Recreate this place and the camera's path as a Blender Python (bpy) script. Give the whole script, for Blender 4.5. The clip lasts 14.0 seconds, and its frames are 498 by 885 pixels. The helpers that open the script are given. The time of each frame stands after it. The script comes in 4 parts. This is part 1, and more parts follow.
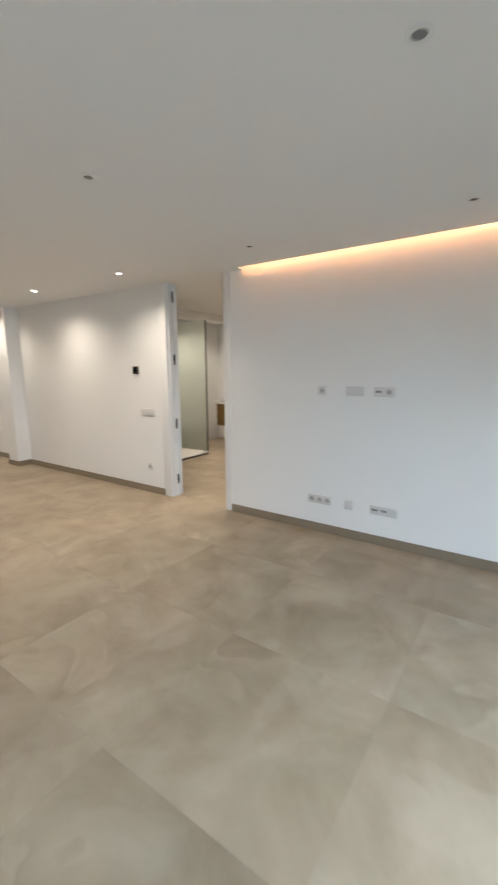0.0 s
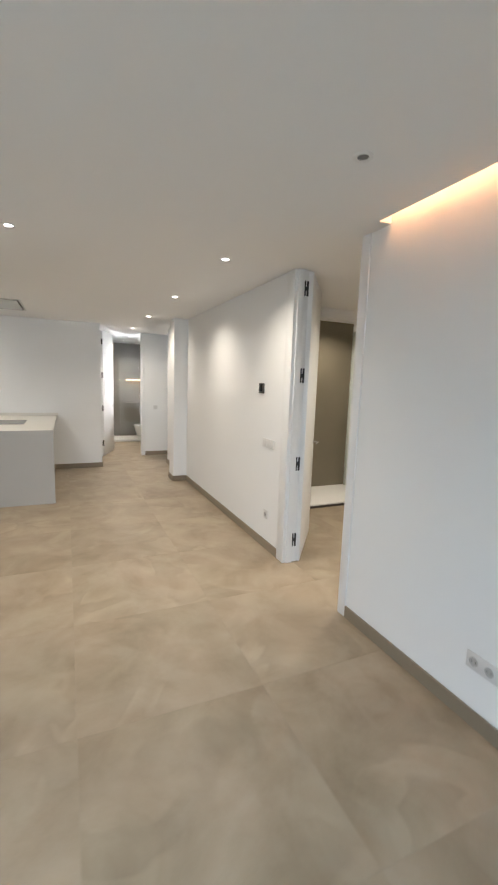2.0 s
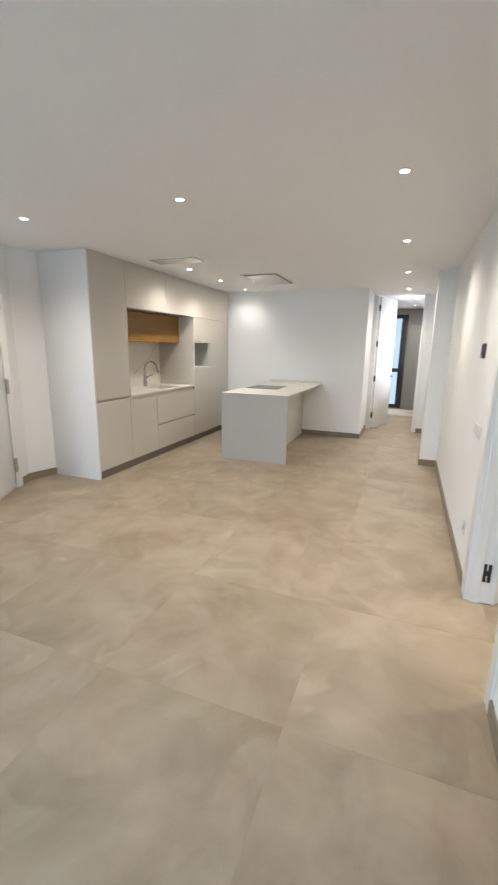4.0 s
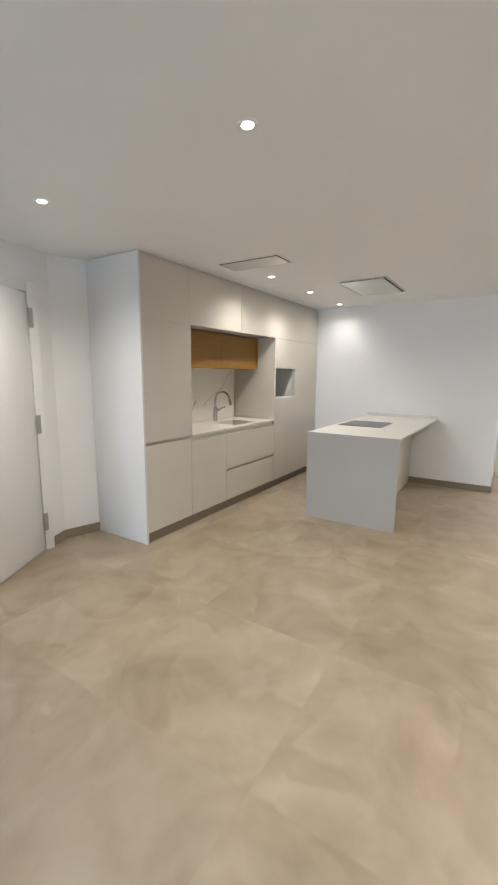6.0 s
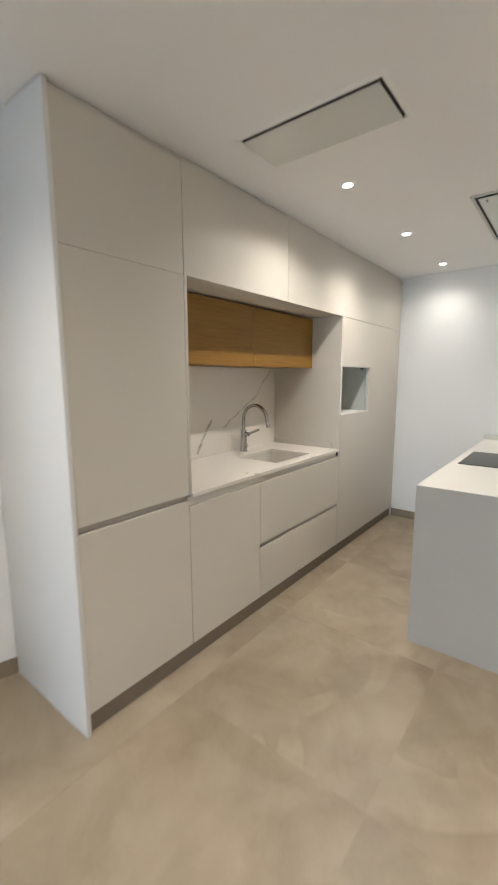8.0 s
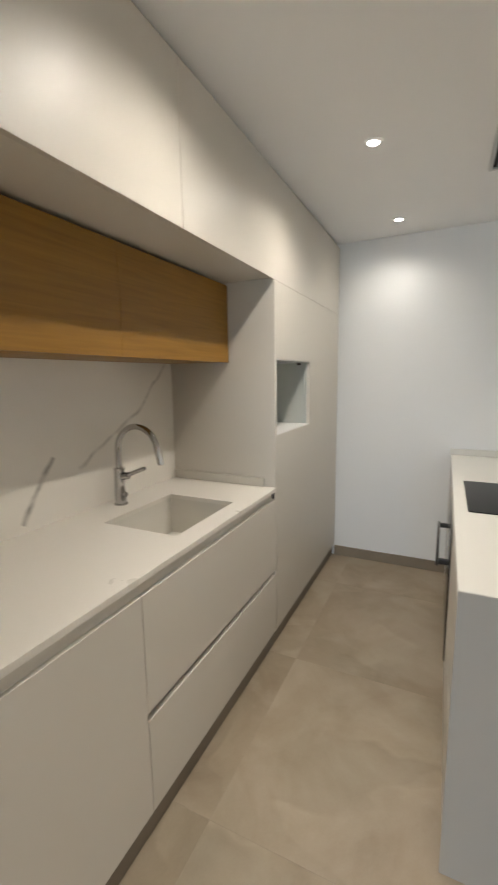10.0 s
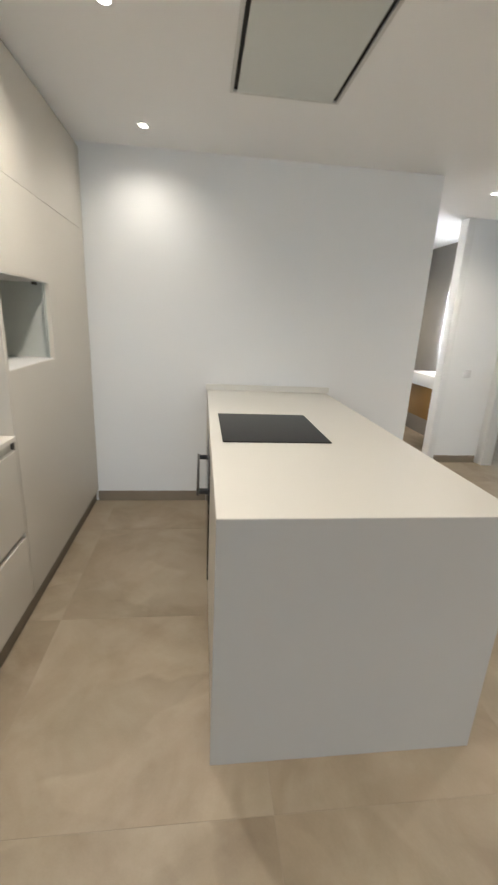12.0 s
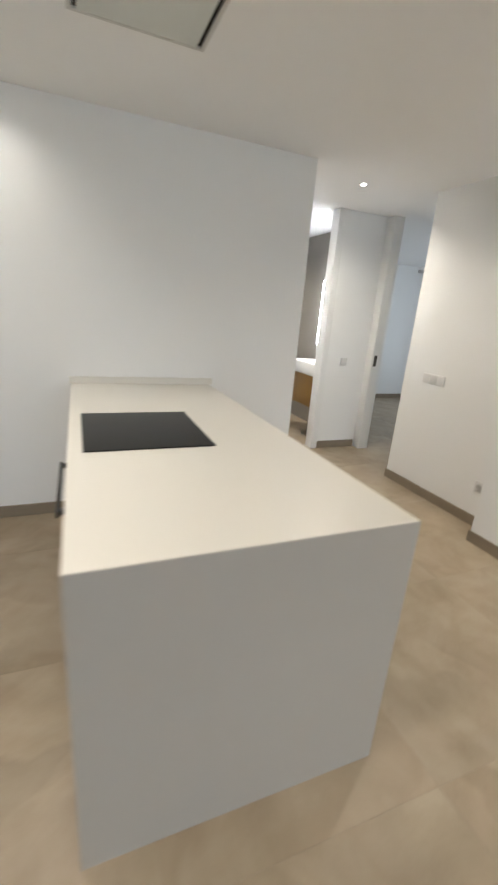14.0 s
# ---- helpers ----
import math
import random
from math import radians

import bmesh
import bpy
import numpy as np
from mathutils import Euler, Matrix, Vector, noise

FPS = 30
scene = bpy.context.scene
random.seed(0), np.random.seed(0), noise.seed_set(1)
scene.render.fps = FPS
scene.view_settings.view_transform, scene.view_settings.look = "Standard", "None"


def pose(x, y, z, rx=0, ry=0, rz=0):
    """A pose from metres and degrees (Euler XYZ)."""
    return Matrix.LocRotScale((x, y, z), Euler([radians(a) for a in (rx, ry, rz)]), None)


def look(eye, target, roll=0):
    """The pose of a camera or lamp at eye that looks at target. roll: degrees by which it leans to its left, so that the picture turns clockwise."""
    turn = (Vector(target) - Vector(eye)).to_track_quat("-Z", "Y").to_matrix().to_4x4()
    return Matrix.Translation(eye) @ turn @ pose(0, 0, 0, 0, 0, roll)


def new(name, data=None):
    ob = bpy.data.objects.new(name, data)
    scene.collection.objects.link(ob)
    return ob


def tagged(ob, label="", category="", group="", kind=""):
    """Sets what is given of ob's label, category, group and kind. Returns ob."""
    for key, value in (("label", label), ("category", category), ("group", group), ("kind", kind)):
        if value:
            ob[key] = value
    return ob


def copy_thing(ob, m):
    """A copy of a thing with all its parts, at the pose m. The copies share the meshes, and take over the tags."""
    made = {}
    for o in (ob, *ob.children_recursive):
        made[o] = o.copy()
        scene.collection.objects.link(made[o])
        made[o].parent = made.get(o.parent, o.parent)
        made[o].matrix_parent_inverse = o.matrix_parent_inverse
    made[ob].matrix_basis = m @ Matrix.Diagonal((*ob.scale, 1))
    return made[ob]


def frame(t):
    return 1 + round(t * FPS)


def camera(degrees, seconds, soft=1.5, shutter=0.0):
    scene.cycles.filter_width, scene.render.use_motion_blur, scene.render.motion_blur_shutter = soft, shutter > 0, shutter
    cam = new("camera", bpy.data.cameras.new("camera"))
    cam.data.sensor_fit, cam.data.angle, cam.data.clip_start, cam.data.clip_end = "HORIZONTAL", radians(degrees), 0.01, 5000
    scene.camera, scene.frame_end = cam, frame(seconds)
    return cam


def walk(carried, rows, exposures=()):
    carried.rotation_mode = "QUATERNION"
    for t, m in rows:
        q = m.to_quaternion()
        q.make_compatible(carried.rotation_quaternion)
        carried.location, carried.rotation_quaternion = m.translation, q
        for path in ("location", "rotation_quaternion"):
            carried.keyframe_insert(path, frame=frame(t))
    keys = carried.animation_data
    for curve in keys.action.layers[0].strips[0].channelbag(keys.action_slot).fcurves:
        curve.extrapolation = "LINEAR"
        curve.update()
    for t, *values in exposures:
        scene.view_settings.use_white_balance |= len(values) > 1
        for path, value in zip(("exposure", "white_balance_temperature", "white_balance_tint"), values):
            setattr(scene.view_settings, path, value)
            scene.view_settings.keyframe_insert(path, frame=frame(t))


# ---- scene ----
cam = camera(62.2, 14.0, soft=2.0, shutter=0.5)
PATH = [
    (0, (0.451, 0.818, 1.512), (-0.665, 2.44, 1.16), -0.3),
    (0.5, (0.317, 1.15, 1.493), (-1.061, 2.568, 1.194), -0.5),
    (1, (0.247, 1.557, 1.524), (-1.296, 2.798, 1.242), -0.0),
    (1.5, (0.079, 2.035, 1.549), (-1.601, 3.086, 1.28), 0.9),
    (2, (-0.025, 2.565, 1.547), (-1.834, 3.367, 1.261), 1.9),
    (2.5, (-0.178, 3.025, 1.516), (-2.083, 3.56, 1.223), 3.2),
    (3, (-0.331, 3.42, 1.515), (-2.297, 3.503, 1.157), 3.4),
    (3.5, (-0.386, 3.712, 1.521), (-2.295, 3.312, 1.079), 2.3),
    (4, (-0.417, 3.807, 1.499), (-2.24, 3.119, 1.05), 0.9),
    (4.2, (-0.44, 3.807, 1.502), (-2.248, 3.075, 1.059), 0.7),
    (6.5, (-2.062, 2.982, 1.491), (-3.672, 1.84, 1.172), 0.3),
    (7, (-2.503, 2.702, 1.502), (-4.06, 1.488, 1.182), -0.0),
    (7.2, (-2.651, 2.577, 1.493), (-4.199, 1.349, 1.179), -0.1),
    (9.5, (-4.221, 1.489, 1.464), (-5.892, 0.421, 1.202), -0.7),
    (10, (-4.36, 1.414, 1.473), (-6.144, 0.564, 1.162), -0.8),
    (10.5, (-4.42, 1.399, 1.474), (-6.303, 0.816, 1.132), -0.9),
    (11, (-4.45, 1.401, 1.466), (-6.393, 1.125, 1.085), -0.3),
    (11.5, (-4.47, 1.418, 1.458), (-6.418, 1.449, 1.008), 0.9),
    (12, (-4.509, 1.425, 1.426), (-6.412, 1.661, 0.856), 2.8),
    (12.5, (-4.591, 1.304, 1.409), (-6.424, 1.753, 0.747), 2.4),
    (13, (-4.648, 1.132, 1.42), (-6.399, 1.797, 0.719), 1.7),
    (13.5, (-4.695, 1.176, 1.405), (-6.429, 1.897, 0.719), 3.3),
    (14, (-4.755, 1.525, 1.425), (-6.51, 2.273, 0.824), 4.5),
]
EXPOSURES = [(0, 0.05, 6520, 13.5), (1.5, 0.14, 6330, 12), (2.4, 0.08, 6280, 12), (3, 0.05, 6200, 12.5), (3.5, 0.24, 6140, 12), (4, 0.34, 6090, 12), (6.5, 0.27, 6050, 12.5), (7.2, 0.28, 6050, 12), (9.5, 0.14, 6190, 10.5), (10, 0.04, 6200, 10.5), (11, 0.09, 6210, 10.5), (12, 0.16, 6220, 10.5), (14, 0.19, 6200, 10.5)]
walk(cam, [(t, look(eye, target, roll)) for t, eye, target, roll in PATH], EXPOSURES)

# ---- light ----
H = 2.46
F = -0.016  # the floor
world = bpy.data.worlds.new("world")
scene.world = world
world.use_nodes = True
wn = world.node_tree.nodes
sky = wn.new("ShaderNodeTexSky")
sky.sky_type, sky.sun_disc = "NISHITA", False
sky.sun_elevation, sky.sun_rotation = radians(38), radians(120)
world.node_tree.links.new(sky.outputs[0], wn["Background"].inputs[0])
wn["Background"].inputs[1].default_value = 0.06

LAMP_COLOUR = (1.0, 0.88, 0.715)


def spot(x, y, watts, size=147, blend=1.0, colour=LAMP_COLOUR, z=H - 0.008):
    data = bpy.data.lights.new("downlight_lamp", "SPOT")
    data.energy, data.spot_size, data.spot_blend, data.shadow_soft_size, data.color = watts, radians(size), blend, 0.022, colour
    new("downlight_lamp", data).matrix_world = pose(x, y, z)


def window_light(name, m, w, h, watts, colour, spread=180):
    data = bpy.data.lights.new(name, "AREA")
    data.shape, data.size, data.size_y, data.energy, data.color, data.spread = "RECTANGLE", w, h, watts, colour, radians(spread)
    new(name, data).matrix_world = m


DAY = (0.66, 0.84, 1.0)
window_light("daylight_living", look((2.24, 1.5, 1.45), (0.98, 1.5, 0.0)), 2.4, 1.3, 98, DAY, 140)
window_light("daylight_bathroom", look((-11.75, 3.35, 1.2), (-9, 3.35, 1.2)), 0.6, 2.2, 3.5, DAY)
window_light("daylight_back_bedroom", look((-9.6, 8.1, 1.3), (-9.6, 5, 1.0)), 1.8, 1.9, 21, (0.88, 0.95, 1.0))
SPOTS_ON = [(-3.11, 0.865), (-3.11, 2.265), (-3.10, 3.685), (-4.70, 3.69), (-6.34, 3.69), (-7.93, 3.69)]
SPOTS_KITCHEN = [(-5.41, 1.075), (-6.35, 1.075), (-7.335, 1.08)]
SPOTS_OFF = [(0.08, 2.235), (-1.488, 2.232), (0.062, 3.661), (-1.505, 3.68), (-1.505, 0.865), (0.055, 0.865)]
SPOTS_BATH = [(-9.39, 3.835), (-10.70, 3.83)]
SPOTS_ENSUITE = [(-4.68, 5.95), (-4.8, 7.1)]
# bedroom spots are added, spread out to soften the light through the doorway
SPOTS_BEDROOM_ADDED = [(-2.9, 5.3), (-1.7, 5.3), (-2.9, 6.7), (-1.7, 6.7)]
for x, y in SPOTS_ON:
    spot(x, y, 50 if -6.5 < x < -6.0 else 68)
for x, y in SPOTS_KITCHEN:
    spot(x, y - 0.025, 57 if x > -7 else 19, colour=(1.0, 0.905, 0.775))
for x, y in SPOTS_BATH:
    spot(x, y, 85)
for x, y in SPOTS_ENSUITE:
    spot(x, y, 70)
for x, y in SPOTS_BEDROOM_ADDED:
    spot(x, y, 75)

# ---- materials ----


def material(name, colour, rough=0.5, metal=0.0, vary=0.06, scale=3.0, bump=0.0, bump_scale=60.0, fine=0.03, coat=0.0, rough_vary=0.06, per_object=0.0):
    m = bpy.data.materials.new(name)
    m.use_nodes = True
    nt = m.node_tree
    b = nt.nodes["Principled BSDF"]
    b.inputs["Roughness"].default_value, b.inputs["Metallic"].default_value = rough, metal
    b.inputs["Coat Weight"].default_value = coat
    geo = nt.nodes.new("ShaderNodeNewGeometry")
    big = nt.nodes.new("ShaderNodeTexNoise")
    big.inputs["Scale"].default_value, big.inputs["Detail"].default_value = scale, 5
    small = nt.nodes.new("ShaderNodeTexNoise")
    small.inputs["Scale"].default_value, small.inputs["Detail"].default_value = bump_scale, 3
    nt.links.new(geo.outputs["Position"], big.inputs["Vector"])
    nt.links.new(geo.outputs["Position"], small.inputs["Vector"])
    mix = nt.nodes.new("ShaderNodeMix")
    mix.data_type = "RGBA"
    mix.inputs["A"].default_value = (*[max(0, c * (1 - vary)) for c in colour], 1)
    mix.inputs["B"].default_value = (*[min(1, c * (1 + vary)) for c in colour], 1)
    add = nt.nodes.new("ShaderNodeMath")
    add.operation = "MULTIPLY_ADD"
    add.inputs[1].default_value = fine / max(vary, 0.001) * 0.5
    cen = nt.nodes.new("ShaderNodeMath")
    cen.operation = "SUBTRACT"
    cen.inputs[1].default_value = 0.5
    nt.links.new(small.outputs[0], cen.inputs[0])
    nt.links.new(cen.outputs[0], add.inputs[0])
    nt.links.new(big.outputs[0], add.inputs[2])
    nt.links.new(add.outputs[0], mix.inputs["Factor"])
    nt.links.new(mix.outputs["Result"], b.inputs["Base Color"])
    rr = nt.nodes.new("ShaderNodeMapRange")
    rr.inputs["To Min"].default_value, rr.inputs["To Max"].default_value = max(0.02, rough - rough_vary), min(1, rough + rough_vary)
    nt.links.new(big.outputs[0], rr.inputs["Value"])
    nt.links.new(rr.outputs[0], b.inputs["Roughness"])
    if bump:
        bp = nt.nodes.new("ShaderNodeBump")
        bp.inputs["Strength"].default_value, bp.inputs["Distance"].default_value = bump, 0.002
        nt.links.new(small.outputs[0], bp.inputs["Height"])
        nt.links.new(bp.outputs[0], b.inputs["Normal"])
    return m


def glow(name, colour, strength):
    m = bpy.data.materials.new(name)
    m.use_nodes = True
    b = m.node_tree.nodes["Principled BSDF"]
    b.inputs["Base Color"].default_value = (*colour, 1)
    b.inputs["Emission Color"].default_value = (*colour, 1)
    b.inputs["Emission Strength"].default_value = strength
    return m


def tile_stone():
    """Cement-look porcelain: soft clouds and streaks that break off at each tile's edge."""
    m = material("cement_tile", (0.40, 0.335, 0.265), rough=0.42, bump=0.05, bump_scale=220)
    nt = m.node_tree
    b = nt.nodes["Principled BSDF"]
    info = nt.nodes.new("ShaderNodeObjectInfo")
    tex = nt.nodes.new("ShaderNodeTexCoord")
    off = nt.nodes.new("ShaderNodeVectorMath")
    off.operation = "SCALE"
    off.inputs[0].default_value = (37.0, 23.0, 51.0)
    nt.links.new(info.outputs["Random"], off.inputs["Scale"])
    pos = nt.nodes.new("ShaderNodeVectorMath")
    nt.links.new(tex.outputs["Object"], pos.inputs[0])
    nt.links.new(off.outputs[0], pos.inputs[1])
    cloud = nt.nodes.new("ShaderNodeTexNoise")
    cloud.inputs["Scale"].default_value, cloud.inputs["Detail"].default_value, cloud.inputs["Roughness"].default_value, cloud.inputs["Distortion"].default_value = 2.3, 8, 0.60, 0.5
    streak = nt.nodes.new("ShaderNodeTexNoise")
    streak.inputs["Scale"].default_value, streak.inputs["Detail"].default_value, streak.inputs["Distortion"].default_value = 2.1, 9, 0.7
    grain = nt.nodes.new("ShaderNodeTexNoise")
    grain.inputs["Scale"].default_value, grain.inputs["Detail"].default_value = 160, 2
    for n in (cloud, streak, grain):
        nt.links.new(pos.outputs[0], n.inputs["Vector"])
    ramp = nt.nodes.new("ShaderNodeValToRGB")
    e = ramp.color_ramp.elements
    e[0].position, e[0].color = 0.32, (0.247, 0.193, 0.132, 1)
    e[1].position, e[1].color = 0.68, (0.366, 0.300, 0.222, 1)
    mid = e.new(0.5)
    mid.color = (0.311, 0.250, 0.178, 1)
    nt.links.new(cloud.outputs[0], ramp.inputs[0])
    vein = nt.nodes.new("ShaderNodeMapRange")
    vein.inputs["From Min"].default_value, vein.inputs["From Max"].default_value = 0.50, 0.60
    vein.inputs["To Min"].default_value, vein.inputs["To Max"].default_value = 0.0, 0.27
    nt.links.new(streak.outputs[0], vein.inputs["Value"])
    mx = nt.nodes.new("ShaderNodeMix")
    mx.data_type = "RGBA"
    mx.inputs["B"].default_value = (0.440, 0.375, 0.292, 1)
    nt.links.new(vein.outputs[0], mx.inputs["Factor"])
    nt.links.new(ramp.outputs[0], mx.inputs["A"])
    tone = nt.nodes.new("ShaderNodeMapRange")
    tone.inputs["To Min"].default_value, tone.inputs["To Max"].default_value = 0.955, 1.045
    nt.links.new(info.outputs["Random"], tone.inputs["Value"])
    gr = nt.nodes.new("ShaderNodeMapRange")
    gr.inputs["To Min"].default_value, gr.inputs["To Max"].default_value = 0.95, 1.05
    nt.links.new(grain.outputs[0], gr.inputs["Value"])
    mul = nt.nodes.new("ShaderNodeMath")
    mul.operation = "MULTIPLY"
    nt.links.new(tone.outputs[0], mul.inputs[0])
    nt.links.new(gr.outputs[0], mul.inputs[1])
    sc = nt.nodes.new("ShaderNodeVectorMath")
    sc.operation = "SCALE"
    hue = nt.nodes.new("ShaderNodeTexNoise")
    hue.inputs["Scale"].default_value, hue.inputs["Detail"].default_value = 2.6, 4
    wisp = nt.nodes.new("ShaderNodeTexNoise")
    wisp.noise_type = "RIDGED_MULTIFRACTAL"
    wisp.inputs["Scale"].default_value, wisp.inputs["Detail"].default_value, wisp.inputs["Distortion"].default_value = 1.7, 3, 1.2
    for n in (hue, wisp):
        nt.links.new(pos.outputs[0], n.inputs["Vector"])
    cast = nt.nodes.new("ShaderNodeValToRGB")
    c = cast.color_ramp.elements
    c[0].position, c[0].color = 0.35, (0.966, 0.980, 0.958, 1)
    c[1].position, c[1].color = 0.65, (0.989, 0.972, 0.953, 1)
    nt.links.new(hue.outputs[0], cast.inputs[0])
    tinted = nt.nodes.new("ShaderNodeVectorMath")
    tinted.operation = "MULTIPLY"
    nt.links.new(mx.outputs["Result"], tinted.inputs[0])
    nt.links.new(cast.outputs[0], tinted.inputs[1])
    bright = nt.nodes.new("ShaderNodeMapRange")
    bright.inputs["From Min"].default_value, bright.inputs["From Max"].default_value = 0.85, 1.25
    bright.inputs["To Min"].default_value, bright.inputs["To Max"].default_value = 0.985, 1.11
    nt.links.new(wisp.outputs[0], bright.inputs["Value"])
    # trowelled layers: a soft fade that stops short at a crisp, wandering edge
    layer = nt.nodes.new("ShaderNodeTexNoise")
    layer.inputs["Scale"].default_value, layer.inputs["Detail"].default_value, layer.inputs["Roughness"].default_value, layer.inputs["Distortion"].default_value = 1.5, 2.2, 0.5, 1.1
    where = nt.nodes.new("ShaderNodeTexNoise")
    where.inputs["Scale"].default_value, where.inputs["Detail"].default_value = 2.4, 2
    for n in (layer, where):
        nt.links.new(pos.outputs[0], n.inputs["Vector"])
    steps = nt.nodes.new("ShaderNodeMath")
    steps.operation = "MULTIPLY"
    steps.inputs[1].default_value = 4.2
    saw = nt.nodes.new("ShaderNodeMath")
    saw.operation = "FRACT"
    nt.links.new(layer.outputs[0], steps.inputs[0])
    nt.links.new(steps.outputs[0], saw.inputs[0])
    soft = nt.nodes.new("ShaderNodeMapRange")
    soft.inputs["From Min"].default_value, soft.inputs["From Max"].default_value = 0.45, 0.62
    soft.inputs["To Min"].default_value, soft.inputs["To Max"].default_value = 0.0, 0.20
    nt.links.new(where.outputs[0], soft.inputs["Value"])
    centred = nt.nodes.new("ShaderNodeMath")
    centred.operation = "SUBTRACT"
    centred.inputs[1].default_value = 0.5
    rise = nt.nodes.new("ShaderNodeMath")
    rise.operation = "DIVIDE"
    rise.inputs[1].default_value = 0.86
    fall = nt.nodes.new("ShaderNodeMapRange")
    fall.inputs["From Min"].default_value, fall.inputs["From Max"].default_value = 1.0, 0.86
    edge = nt.nodes.new("ShaderNodeMath")
    edge.operation = "MINIMUM"
    nt.links.new(saw.outputs[0], rise.inputs[0])
    nt.links.new(saw.outputs[0], fall.inputs["Value"])
    nt.links.new(rise.outputs[0], edge.inputs[0])
    nt.links.new(fall.outputs[0], edge.inputs[1])
    nt.links.new(edge.outputs[0], centred.inputs[0])
    stepped = nt.nodes.new("ShaderNodeMath")
    stepped.operation = "MULTIPLY_ADD"
    nt.links.new(centred.outputs[0], stepped.inputs[0])
    nt.links.new(soft.outputs[0], stepped.inputs[1])
    nt.links.new(bright.outputs[0], stepped.inputs[2])
    wisped = nt.nodes.new("ShaderNodeVectorMath")
    wisped.operation = "SCALE"
    nt.links.new(tinted.outputs[0], wisped.inputs[0])
    nt.links.new(stepped.outputs[0], wisped.inputs["Scale"])
    nt.links.new(wisped.outputs[0], sc.inputs[0])
    nt.links.new(mul.outputs[0], sc.inputs["Scale"])
    nt.links.new(sc.outputs[0], b.inputs["Base Color"])
    rr = nt.nodes.new("ShaderNodeMapRange")
    rr.inputs["To Min"].default_value, rr.inputs["To Max"].default_value = 0.34, 0.52
    nt.links.new(streak.outputs[0], rr.inputs["Value"])
    nt.links.new(rr.outputs[0], b.inputs["Roughness"])
    return m


def oak():
    m = material("oak_veneer", (0.42, 0.22, 0.07), rough=0.45)
    nt = m.node_tree
    b = nt.nodes["Principled BSDF"]
    geo = nt.nodes["Geometry"]
    mp = nt.nodes.new("ShaderNodeMapping")
    mp.inputs["Scale"].default_value = (1.2, 9, 22)
    n = nt.nodes.new("ShaderNodeTexNoise")
    n.inputs["Scale"].default_value, n.inputs["Detail"].default_value, n.inputs["Distortion"].default_value = 2.4, 6, 0.6
    nt.links.new(geo.outputs["Position"], mp.inputs[0])
    nt.links.new(mp.outputs[0], n.inputs["Vector"])
    r = nt.nodes.new("ShaderNodeValToRGB")
    e = r.color_ramp.elements
    e[0].position, e[0].color = 0.3, (0.222, 0.107, 0.009, 1)
    e[1].position, e[1].color = 0.72, (0.288, 0.145, 0.016, 1)
    nt.links.new(n.outputs[0], r.inputs[0])
    nt.links.new(r.outputs[0], b.inputs["Base Color"])
    return m


